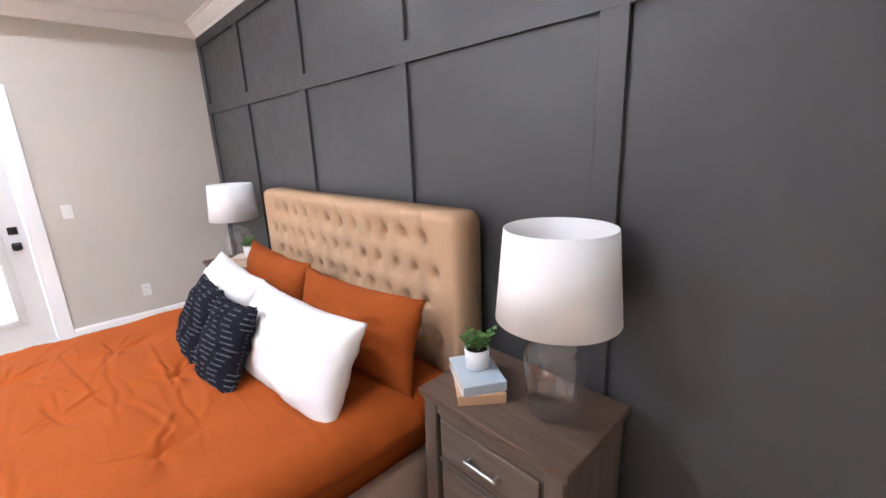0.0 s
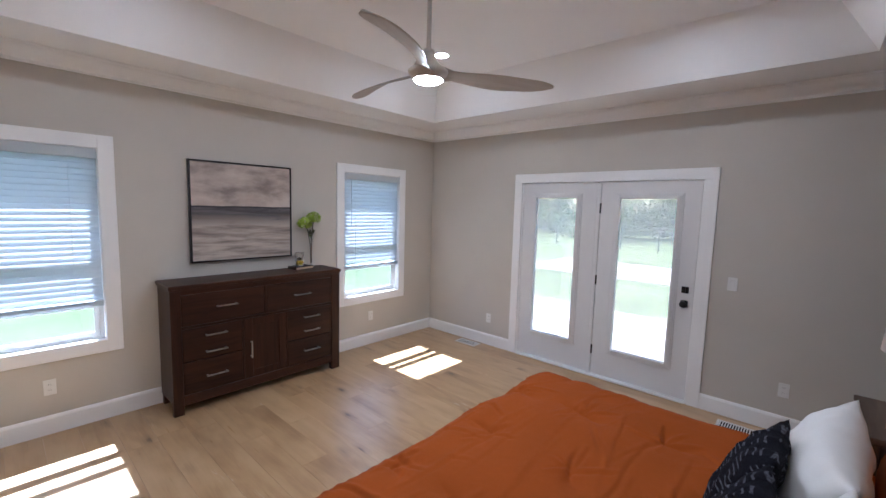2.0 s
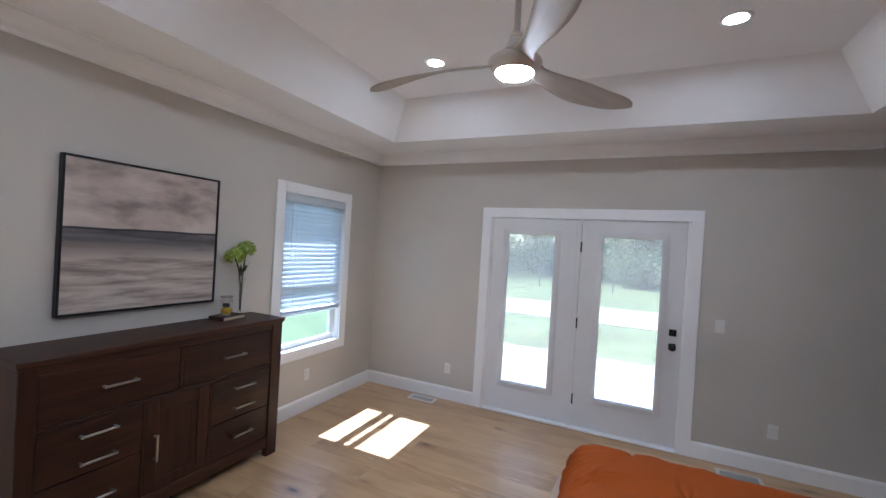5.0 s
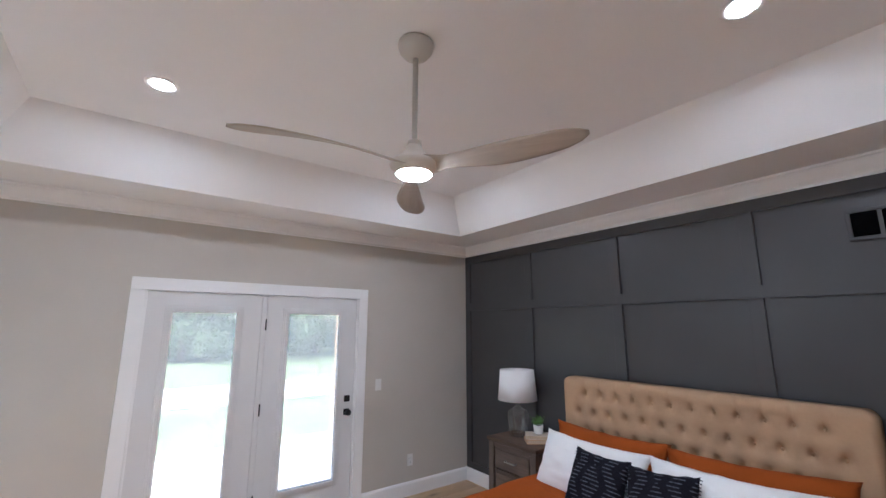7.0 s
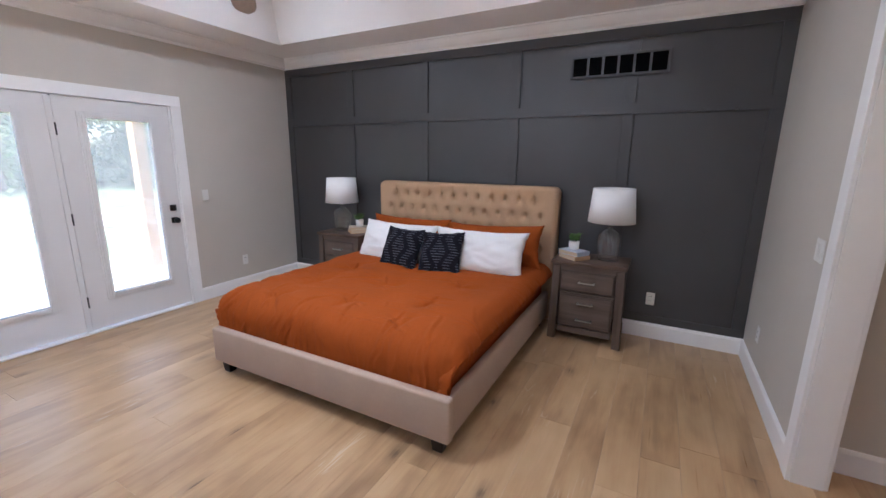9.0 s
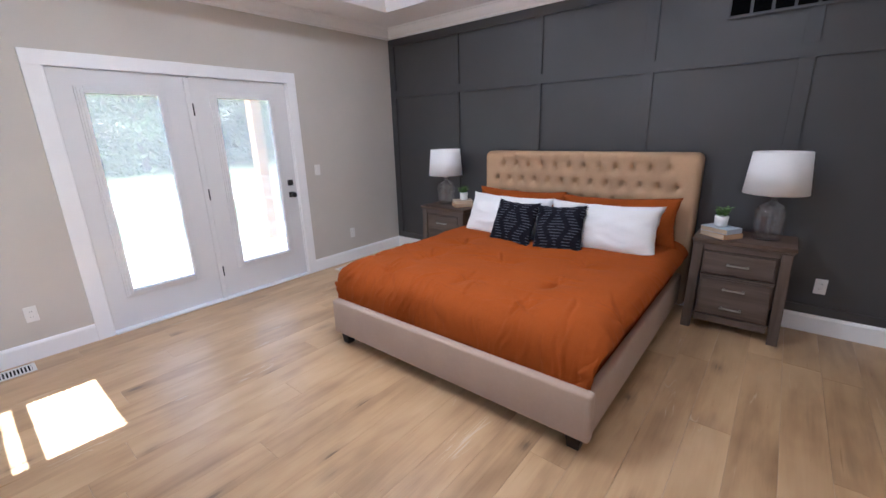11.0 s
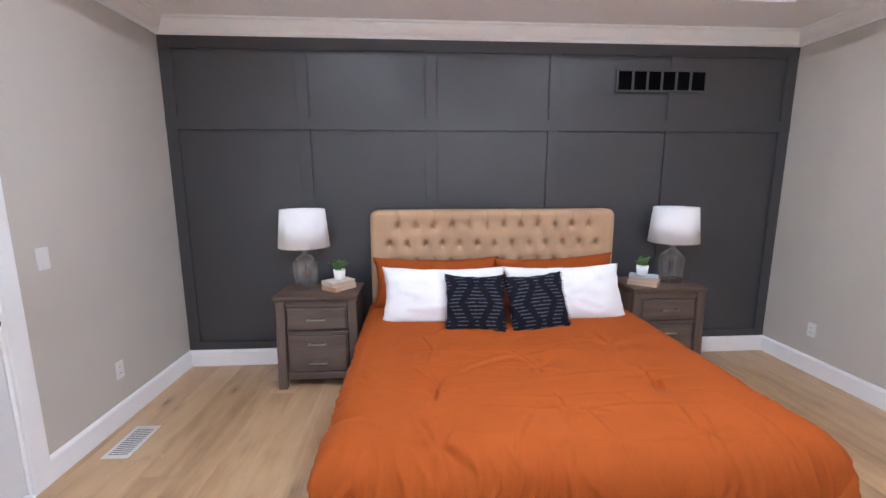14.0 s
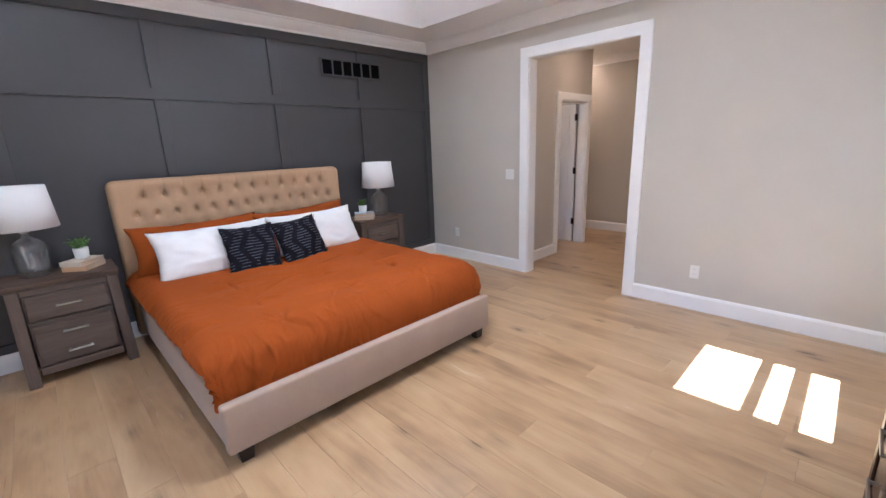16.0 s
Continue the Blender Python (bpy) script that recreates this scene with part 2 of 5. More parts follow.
def woven_navy():
    """Dark cotton with rows of pale stitched dashes in zigzag bands."""
    m, t, b = mat_base("navy_woven", 0.95)
    b.inputs["Specular IOR Level"].default_value = 0.1
    sep = t.nodes.new("ShaderNodeSeparateXYZ")
    t.links.new(coords(t), sep.inputs[0])
    y, z = sep.outputs["Y"], mathn(t, "SUBTRACT", sep.outputs["Z"], 0.2075)
    jitter = mathn(t, "MULTIPLY", mathn(t, "SUBTRACT", noise_tex(t, coords(t), 45, 3), 0.5), 0.016)
    # a diamond in the middle, zigzag bands of dashes and of dark braid outwards
    slope = mathn(t, "MULTIPLY", mathn(t, "PINGPONG", mathn(t, "ADD", z, 0.984), 0.123), 0.55)
    wave = mathn(t, "ADD", mathn(t, "ADD", mathn(t, "ABSOLUTE", y), jitter), slope)
    band = mathn(t, "PINGPONG", mathn(t, "ADD", wave, 0.015), 0.055)
    inband = ramp(t, mathn(t, "MULTIPLY", band, 16.0), (0.32, (0,) * 3), (0.42, (1,) * 3))
    rows = mathn(t, "PINGPONG", mathn(t, "ADD", z, 1.0), 0.0118)
    dash = ramp(t, mathn(t, "MULTIPLY", rows, 84.0), (0.66, (0,) * 3), (0.78, (1,) * 3))
    fray = ramp(t, noise_tex(t, coords(t, (1, 1, 2)), 70, 2), (0.35, (0.35,) * 3), (0.6, (1,) * 3))
    mask = mathn(t, "MULTIPLY", mathn(t, "MULTIPLY", mathn(t, "MULTIPLY", inband, dash), fray), 0.8)
    grain = noise_tex(t, coords(t), 260, 3)
    dark = ramp(t, grain, (0.3, (0.006, 0.006, 0.010)), (0.7, (0.018, 0.018, 0.025)))
    mix = t.nodes.new("ShaderNodeMix")
    mix.data_type = "RGBA"
    t.links.new(mask, mix.inputs["Factor"]), t.links.new(dark, mix.inputs["A"])
    mix.inputs["B"].default_value = (0.15, 0.155, 0.18, 1)
    t.links.new(mix.outputs["Result"], b.inputs["Base Color"])
    bump(t, b, mathn(t, "ADD", mathn(t, "MULTIPLY", mask, 2.0), mathn(t, "ADD", inband, grain)), 0.7, 0.004)
    return m


FLOOR_DARK, FLOOR_MID, FLOOR_LIGHT = (0.300, 0.178, 0.084), (0.490, 0.318, 0.162), (0.605, 0.42, 0.232)
M_GREIGE = plain("greige_paint", (0.59, 0.55, 0.49), 0.6, vary=0.02, strength=0.1, fine=240)
M_CHARCOAL = plain("charcoal_paint", (0.053, 0.052, 0.0545), 0.46, vary=0.05, strength=0.1, fine=240)
M_CHARCOAL.node_tree.nodes["Principled BSDF"].inputs["Specular IOR Level"].default_value = 0.62
M_CEIL = plain("ceiling_paint", (0.93, 0.925, 0.92), 0.8, vary=0.01, strength=0.15, fine=160)
M_TRIM = plain("white_trim", (0.93, 0.925, 0.92), 0.35, vary=0.02, strength=0.05)
M_DOORW = plain("door_white", (0.78, 0.775, 0.775), 0.4, vary=0.02, strength=0.06)
M_VINYL = plain("white_vinyl", (0.80, 0.81, 0.82), 0.35, vary=0.02, strength=0.04)
M_SLAT = plain("blind_slat", (0.80, 0.83, 0.86), 0.4, vary=0.02, strength=0.05)
M_PLATE = plain("outlet_plastic", (0.80, 0.79, 0.76), 0.35, vary=0.01, strength=0.02)
M_BLACK = plain("black_metal", (0.012, 0.012, 0.013), 0.35, 0.3, strength=0.08)
# near-black, almost without gloss: shade inside openings put into the colour
M_HOLLOW = plain("hollow_shade", (0.003, 0.003, 0.0035), 0.9, strength=0.05)
M_HOLLOW.node_tree.nodes["Principled BSDF"].inputs["Specular IOR Level"].default_value = 0.05
M_NICKEL = plain("brushed_nickel", (0.46, 0.44, 0.41), 0.33, 1.0, strength=0.08, kind="Object")
M_CHROME = plain("chrome", (0.75, 0.75, 0.76), 0.12, 1.0, strength=0.02, kind="Object")
M_REG = plain("floor_register_metal", (0.74, 0.73, 0.71), 0.4, 0.0)
M_OAK = oak_floor()
M_SUB = plain("floor_joint", (0.17, 0.115, 0.07), 0.8)
M_ESP = wood("espresso_wood", (0.008, 0.003, 0.002), (0.068, 0.024, 0.011), "Y", 0.42, spec=0.32)
M_ESPV = wood("espresso_wood_upright", (0.008, 0.003, 0.002), (0.068, 0.024, 0.011), "Z", 0.42, spec=0.32)
M_NSW = wood("greybrown_wood", (0.068, 0.049, 0.039), (0.165, 0.122, 0.096), "Y", 0.5)
M_NSV = wood("greybrown_wood_upright", (0.068, 0.049, 0.039), (0.165, 0.122, 0.096), "Z", 0.5)
M_NSTOP = wood("greybrown_wood_top", (0.055, 0.035, 0.025), (0.150, 0.099, 0.070), "Y", 0.5)
M_LEG = wood("bed_leg_wood", (0.010, 0.007, 0.006), (0.03, 0.02, 0.016), "Z", 0.4)
M_RUST = fabric("rust_cotton", (0.312, 0.068, 0.008), 1300, 0.07, 0.0, 0.25)
M_SHAM = fabric("rust_sham", (0.30, 0.068, 0.009), 1300, 0.07, 0.0, 0.25)
M_WHITE = fabric("white_cotton", (0.83, 0.82, 0.81), 1400, 0.03, 0.1, 0.25)
M_LINEN = fabric("tan_linen", (0.50, 0.335, 0.20), 1100, 0.07, 0.0, 0.4)
M_RAIL = fabric("beige_linen", (0.46, 0.347, 0.265), 1100, 0.06, 0.1, 0.4)
M_SHADE = shade_cloth()
M_NAVY = woven_navy()
M_FRINGE = fabric("navy_fringe", (0.02, 0.022, 0.035), 2000, 0.2)
M_GLASS = pane_glass("window_glass", (0.64, 0.64, 0.63))
# warm veil painted over the view, in place of glare from outdoors
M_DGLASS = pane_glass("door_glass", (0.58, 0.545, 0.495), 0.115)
M_LAMPG = thin_glass()
M_ART = painting()
M_FAN = wood("fan_blade_wood", (0.33, 0.285, 0.235), (0.47, 0.42, 0.355), "X", 0.45)
M_FANB = plain("fan_satin_metal", (0.60, 0.56, 0.50), 0.38, 0.08, strength=0.04)
M_GLOW = glowing("lens_glow", (1.0, 0.93, 0.84), 30.0)
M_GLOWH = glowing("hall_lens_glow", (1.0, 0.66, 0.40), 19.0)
M_POT = plain("white_ceramic", (0.82, 0.82, 0.81), 0.3, strength=0.03, kind="Object")
M_LEAF = plain("succulent_green", (0.12, 0.23, 0.05), 0.5, vary=0.5, scale=40, kind="Object")
M_SOIL = plain("soil", (0.03, 0.02, 0.013), 0.9, vary=0.3, scale=80)
M_BLOOM = plain("green_bloom", (0.30, 0.42, 0.045), 0.6, vary=0.4, scale=45, kind="Object")
M_STEM = plain("dark_stem", (0.05, 0.05, 0.025), 0.6, vary=0.3, scale=30)
M_BOOK_BLUE = plain("book_cloth_pale_blue", (0.48, 0.55, 0.62), 0.7, strength=0.3, fine=700)
M_BOOK_TAN = plain("book_cloth_tan", (0.58, 0.36, 0.20), 0.7, strength=0.3, fine=700)
M_BOOK_CREAM = plain("book_cloth_cream", (0.62, 0.53, 0.42), 0.7, strength=0.3, fine=700)
M_BOOK_DARK = plain("book_cloth_dark_brown", (0.035, 0.018, 0.012), 0.6, strength=0.3, fine=700)
M_PAGE = plain("book_pages", (0.55, 0.43, 0.30), 0.9, vary=0.12, scale=90, strength=0.6, fine=900)
M_YELLOW = plain("yellow_wax", (0.75, 0.52, 0.02), 0.45, kind="Object")
M_GRASS = plain("lawn", (0.14, 0.18, 0.08), 0.95, vary=0.3, scale=0.7, fine=30, strength=1.0)
M_CONC = plain("pale_concrete", (0.50, 0.48, 0.45), 0.85, vary=0.08, scale=1.2, fine=90, strength=0.4)
M_GRAVEL = plain("pale_gravel", (0.48, 0.44, 0.39), 0.95, vary=0.15, scale=3, fine=40, strength=0.9)
M_SIDING = plain("white_siding", (0.58, 0.57, 0.57), 0.6, vary=0.04, strength=0.15)
M_ROOF = plain("roof_shingle", (0.10, 0.095, 0.09), 0.9, vary=0.25, scale=6, fine=60, strength=0.8)
M_CEDAR = wood("cedar_post", (0.25, 0.14, 0.07), (0.45, 0.29, 0.16), "Z", 0.7)
M_BARK = plain("bark", (0.09, 0.065, 0.045), 0.95, vary=0.4, scale=8, fine=50, strength=1.0)
M_LEAVES = plain("tree_leaves", (0.20, 0.25, 0.145), 0.7, vary=0.3, scale=1.6, fine=20)
M_LEAVES.node_tree.nodes["Principled BSDF"].inputs["Specular IOR Level"].default_value = 0.2
leaf_cloth(M_LEAVES, 0.5)
leaf_cloth(M_SLAT, 0.45)
M_FENCE = plain("fence_wire", (0.28, 0.29, 0.30), 0.6)
M_BRICKRED = plain("far_red_roof", (0.25, 0.10, 0.07), 0.9, vary=0.2, scale=3)


# ---- building helpers ----
def part(name, bm, material, parent=None, label="", smooth=False, at=None):
    me = bpy.data.meshes.new(name)
    bm.to_mesh(me)
    bm.free()
    me.materials.append(material)
    if smooth:
        me.shade_smooth()
    ob = new(name, me)
    if parent is not None:
        ob.parent = parent
    if at is not None:
        ob.matrix_basis = at
    return tagged(ob, label)


def again(name, source, parent, at):
    """One more object on the mesh of an alike piece."""
    ob = new(name, source.data)
    ob.parent, ob.matrix_basis = parent, at
    return ob


def thing(name, label, category, at=None, group=""):
    ob = new(name)
    ob.empty_display_size = 0.1
    if at is not None:
        ob.matrix_basis = at
    return tagged(ob, label, category, group)


def box(bm, x0, x1, y0, y1, z0, z1, bev=0.0, seg=1):
    made = bmesh.ops.create_cube(bm, size=1.0)["verts"]
    for v in made:
        v.co = Vector(((x0 + x1) / 2 + v.co.x * (x1 - x0), (y0 + y1) / 2 + v.co.y * (y1 - y0), (z0 + z1) / 2 + v.co.z * (z1 - z0)))
    if bev:
        edges = list({e for v in made for e in v.link_edges})
        bmesh.ops.bevel(bm, geom=edges, offset=bev, segments=seg, affect="EDGES", profile=0.5)
    return bm


def boxes(*rows, bev=0.0, seg=1):
    bm = bmesh.new()
    for r in rows:
        box(bm, *r, bev=bev, seg=seg)
    return bm


def lathe(profile, segs=40, close=False):
    """A turned shape: (radius, height) pairs round z."""
    bm = bmesh.new()
    rings = []
    for r, z in profile:
        if r < 1e-5:
            rings.append([bm.verts.new((0, 0, z))])
        else:
            rings.append([bm.verts.new((r * math.cos(2 * math.pi * i / segs), r * math.sin(2 * math.pi * i / segs), z)) for i in range(segs)])
    pairs = list(zip(rings, rings[1:])) + ([(rings[-1], rings[0])] if close else [])
    for a, b in pairs:
        for i in range(segs):
            j = (i + 1) % segs
            q = [a[i % len(a)], a[j % len(a)], b[j % len(b)], b[i % len(b)]]
            q = list(dict.fromkeys(q))
            if len(q) > 2:
                bm.faces.new(q)
    bmesh.ops.recalc_face_normals(bm, faces=bm.faces)
    return bm


def tube(points, radius, segs=10):
    """A round bar along a polyline."""
    bm = bmesh.new()
    pts = [Vector(p) for p in points]
    rings = []
    for i, p in enumerate(pts):
        d = (pts[min(i + 1, len(pts) - 1)] - pts[max(i - 1, 0)]).normalized()
        side = d.orthogonal().normalized()
        if rings:
            side = (last - d * last.dot(d)).normalized()
        last = side
        up = d.cross(side)
        r = radius[i] if isinstance(radius, (list, tuple)) else radius
        rings.append([bm.verts.new(p + r * (math.cos(2 * math.pi * k / segs) * side + math.sin(2 * math.pi * k / segs) * up)) for k in range(segs)])
    for a, b in zip(rings, rings[1:]):
        for k in range(segs):
            bm.faces.new((a[k], a[(k + 1) % segs], b[(k + 1) % segs], b[k]))
    bm.faces.new(rings[0][::-1]), bm.faces.new(rings[-1])
    bmesh.ops.recalc_face_normals(bm, faces=bm.faces)
    return bm


def strip(profile, p0, p1, inward, mitre0=0, mitre1=0):
    """A moulding from p0 to p1 on a wall; profile of (out from wall, height); mitre +1 shortens with the depth, -1 lengthens."""
    bm = bmesh.new()
    p0, p1, n = Vector((*p0, 0)), Vector((*p1, 0)), Vector((*inward, 0))
    along = (p1 - p0).normalized()
    a = [bm.verts.new(p0 + n * d + along * d * mitre0 + Vector((0, 0, z))) for d, z in profile]
    b = [bm.verts.new(p1 + n * d - along * d * mitre1 + Vector((0, 0, z))) for d, z in profile]
    k = len(profile)
    for i in range(k):
        bm.faces.new((a[i], a[(i + 1) % k], b[(i + 1) % k], b[i]))
    bm.faces.new(a), bm.faces.new(b[::-1])
    bmesh.ops.recalc_face_normals(bm, faces=bm.faces)
    return bm


def structure(name, bm, material, label, category="wall", smooth=False):
    return tagged(part(name, bm, material, None, label, smooth), category=category, kind="structure")


# ---- the room's shell ----
W, E, S, N = -2.745, 2.025, 0.0, 5.09      # inner faces of the walls
H, TOP = 2.74, 3.10                         # soffit and tray heights
WIN = [(0.58, 1.46), (3.615, 4.47)]         # window openings along the west wall
SILL, HEAD = 0.63, 2.11
DX0, DX1, DTOP = -1.29, 0.555, 2.05         # french door opening
OX0, OX1, OTOP = -0.677, 0.468, 2.355         # cased opening to the hall

structure("wall_east", boxes((E, E + 0.15, -0.13, N + 0.16, 0, H)), M_CHARCOAL, "charcoal grey painted accent wall")
structure("wall_north", boxes((W - 0.16, DX0, N, N + 0.16, -0.2, H), (DX1, E, N, N + 0.16, -0.2, H), (DX0, DX1, N, N + 0.16, DTOP, H), (DX0, DX1, N, N + 0.16, -0.2, -0.012)), M_GREIGE, "greige painted wall with french doors")
west = [(W - 0.16, W, -0.13, WIN[0][0], -0.2, H), (W - 0.16, W, WIN[0][1], WIN[1][0], -0.2, H), (W - 0.16, W, WIN[1][1], N, -0.2, H)]
for a, b in WIN:
    west += [(W - 0.16, W, a, b, -0.2, SILL), (W - 0.16, W, a, b, HEAD, H)]
structure("wall_west", boxes(*west), M_GREIGE, "greige painted wall with two windows")
structure("wall_south", boxes((W, OX0, -0.13, 0, 0, H), (OX1, E, -0.13, 0, 0, H), (OX0, OX1, -0.13, 0, OTOP, H)), M_GREIGE, "greige painted wall with a cased opening")

# tray ceiling: soffit ring, sloped sides, raised middle
bm = bmesh.new()
ring = [(W - 0.1, -0.1), (E + 0.1, -0.1), (E + 0.1, N + 0.1), (W - 0.1, N + 0.1)]
low = [(W + 0.54, 0.58), (E - 0.555, 0.58), (E - 0.555, N - 0.56), (W + 0.54, N - 0.56)]
up = [(W + 0.77, 0.91), (E - 0.80, 0.91), (E - 0.80, N - 0.76), (W + 0.77, N - 0.76)]
v0 = [bm.verts.new((x, y, H)) for x, y in ring]
v1 = [bm.verts.new((x, y, H)) for x, y in low]
v2 = [bm.verts.new((x, y, TOP)) for x, y in up]
v3 = [bm.verts.new((x, y, TOP + 0.15)) for x, y in ring]
for i in range(4):
    j = (i + 1) % 4
    for a, b in ((v0, v1), (v1, v2), (v3, v0)):
        bm.faces.new((a[i], a[j], b[j], b[i]))
bm.faces.new(v2), bm.faces.new(v3)
bmesh.ops.recalc_face_normals(bm, faces=bm.faces)
structure("ceiling", bm, M_CEIL, "white tray ceiling with sloped sides", "ceiling")

CROWN = [(0, 2.625), (0.010, 2.625), (0.014, 2.632), (0.014, 2.645), (0.022, 2.652), (0.040, 2.664), (0.062, 2.686), (0.078, 2.706), (0.086, 2.722), (0.100, 2.726), (0.106, 2.738), (0, 2.738)]
for name, p0, p1, n in (("crown_north", (W, N), (E, N), (0, -1)), ("crown_south", (W, S), (E, S), (0, 1)), ("crown_east", (E, S), (E, N), (-1, 0)), ("crown_west", (W, S), (W, N), (1, 0))):
    structure(name, strip(CROWN, p0, p1, n, 1, 1), M_TRIM, "white crown moulding", "trim")

BASE = [(0, 0), (0.015, 0), (0.015, 0.118), (0.011, 0.128), (0.006, 0.137), (0, 0.14)]
CW, CT = 0.09, 0.019                        # casing width and thickness


def baseboard(p0, p1, n, m0=0, m1=0):
    structure("baseboard", strip(BASE, p0, p1, n, m0, m1), M_TRIM, "white painted baseboard", "baseboard")


baseboard((W, N), (DX0 - CW, N), (0, -1), 1, 0)
baseboard((DX1 + CW, N), (E, N), (0, -1), 0, 1)
baseboard((E - 0.018, S), (E - 0.018, N), (-1, 0), 1, 1)
baseboard((W, S), (W, N), (1, 0), 1, 1)
baseboard((W, S), (OX0 - CW, S), (0, 1), 1, 0)
baseboard((OX1 + CW, S), (E, S), (0, 1), 0, 1)

# accent wall: flat boards in a grid
BW, BT = 0.088, 0.018
grid = boxes((E - BT, E, S, N, 2.54, 2.625, ), (E - BT, E, S, N, 1.947, 2.035), (E - BT, E, S, N, 0.0, 0.205))
uprights = [0.045 + i * (N - 0.09) / 5 for i in range(6)]
accent = structure("trim_accent_wall", grid, M_CHARCOAL, "charcoal board and batten rails", "trim")
for y in uprights:
    for z0, z1 in ((0.205, 1.947), (2.035, 2.54)):
        part("batten", boxes((E - BT, E, max(S, y - BW / 2), min(N, y + BW / 2), z0, z1), bev=0.0015), M_CHARCOAL, accent)


def casing(name, lines, label):
    structure(name, boxes(*lines, bev=0.002), M_TRIM, label, "trim")


# opening to the hall: casings on both faces, jamb boards between
for y0, y1 in ((0.0, CT), (-0.13 - CT, -0.13)):
    casing("trim_opening", [(OX0 - CW, OX0 + 0.012, y0, y1, 0, OTOP - 0.012), (OX1 - 0.012, OX1 + CW, y0, y1, 0, OTOP - 0.012), (OX0 - CW, OX1 + CW, y0, y1, OTOP - 0.012, OTOP + CW)], "white casing round the hall opening")
structure("trim_jamb", boxes((OX0 + 0.001, OX0 + 0.018, -0.129, -0.001, 0, OTOP), (OX1 - 0.018, OX1 - 0.001, -0.129, -0.001, 0, OTOP), (OX0 + 0.018, OX1 - 0.018, -0.129, -0.001, OTOP - 0.018, OTOP - 0.001)), M_TRIM, "white jamb boards of the hall opening", "trim")

# ---- hall beyond the opening ----
HX, HS = 0.66, -2.80
DY0, DY1, DHT = -1.73, -1.01, 2.0
structure("wall_hall_east", boxes((HX, HX + 0.12, DY1, -0.13, 0, H), (HX, HX + 0.12, -1.84, DY0, 0, H), (HX, HX + 0.12, DY0, DY1, DHT, H)), M_GREIGE, "greige hall wall with a doorway")
structure("wall_hall_end", boxes((-1.2, 2.4, HS - 0.12, HS, 0, H)), M_GREIGE, "greige hall end wall")
structure("wall_hall_west", boxes((-1.07, -0.95, HS, -0.13, 0, H)), M_GREIGE, "greige hall wall")
structure("wall_hall_turn", boxes((HX + 0.12, 2.4, -1.96, -1.84, 0, H), (2.28, 2.4, HS, -1.96, 0, H), (2.28, 2.4, -1.84, -0.13, 0, H)), M_GREIGE, "greige partition walls past the hall")
structure("ceiling_hall", boxes((-1.07, 2.4, HS - 0.12, -0.101, H, H + 0.1)), M_CEIL, "white hall ceiling", "ceiling")
structure("crown_hall", strip(CROWN, (-0.95, HS), (2.28, HS), (0, 1), 1, 1), M_TRIM, "white crown moulding", "trim")
baseboard((-0.95, HS), (2.28, HS), (0, 1), 1, 1)
baseboard((HX, -0.15), (HX, DY1 + CW), (-1, 0))
baseboard((-0.95, -0.15), (-0.95, HS), (1, 0))
structure("trim_hall_door", boxes((HX - CT, HX, DY1, DY1 + CW, 0, DHT), (HX - CT, HX, DY0 - CW, DY0, 0, DHT), (HX - CT, HX, DY0 - CW, DY1 + CW, DHT, DHT + CW), (HX, HX + 0.12, DY1 - 0.015, DY1 - 0.001, 0, DHT - 0.001), (HX, HX + 0.12, DY0 + 0.001, DY0 + 0.015, 0, DHT - 0.001), (HX, HX + 0.12, DY0 + 0.015, DY1 - 0.015, DHT - 0.016, DHT - 0.001)), M_TRIM, "white casing of the hall door", "trim")
hall_door = tagged(thing("door_hall", "white panelled interior door standing open", "door", pose(HX + 0.115, DY0 + 0.02, 0)), kind="structure")
part("slab", boxes((0.02, 0.70, 0.0, 0.035, 0.012, 1.98), bev=0.002), M_DOORW, hall_door)
for z0, z1 in ((0.14, 0.62), (0.76, 1.3), (1.44, 1.86)):
    for x0, x1 in ((0.11, 0.33), (0.40, 0.62)):
        part("panel", boxes((x0, x1, 0.0355, 0.041, z0, z1), bev=0.004), M_DOORW, hall_door)
for z in (0.28, 1.02, 1.76):
    part("hinge", boxes((-0.012, 0.03, 0.036, 0.046, z, z + 0.09), bev=0.002), M_BLACK, hall_door, "black hinge")

# ---- french doors ----
fd = tagged(thing("door_1", "white french door unit with two full glass lights", "door", pose(0, N, 0)), kind="structure")
part("casing", boxes((DX0 - CW, DX0 + 0.01, -CT, 0, 0, DTOP - 0.01), (DX1 - 0.01, DX1 + CW, -CT, 0, 0, DTOP - 0.01), (DX0 - CW, DX1 + CW, -CT, 0, DTOP - 0.01, DTOP + CW), bev=0.002), M_TRIM, fd)
part("jamb", boxes((DX0 + 0.001, DX0 + 0.025, 0.0, 0.13, 0, DTOP - 0.001), (DX1 - 0.025, DX1 - 0.001, 0.0, 0.13, 0, DTOP - 0.001), (DX0 + 0.025, DX1 - 0.025, 0.0, 0.13, DTOP - 0.0095, DTOP - 0.001)), M_TRIM, fd)
part("door_stop", boxes((DX0 + 0.025, DX0 + 0.042, 0.059, 0.085, 0.02, DTOP - 0.025), (DX1 - 0.042, DX1 - 0.025, 0.059, 0.085, 0.02, DTOP - 0.025), (DX0 + 0.042, DX1 - 0.042, 0.059, 0.085, DTOP - 0.045, DTOP - 0.010)), M_TRIM, fd)
part("mullion", boxes((-0.405, -0.362, -0.004, 0.12, 0.02, DTOP - 0.026), bev=0.004), M_DOORW, fd)
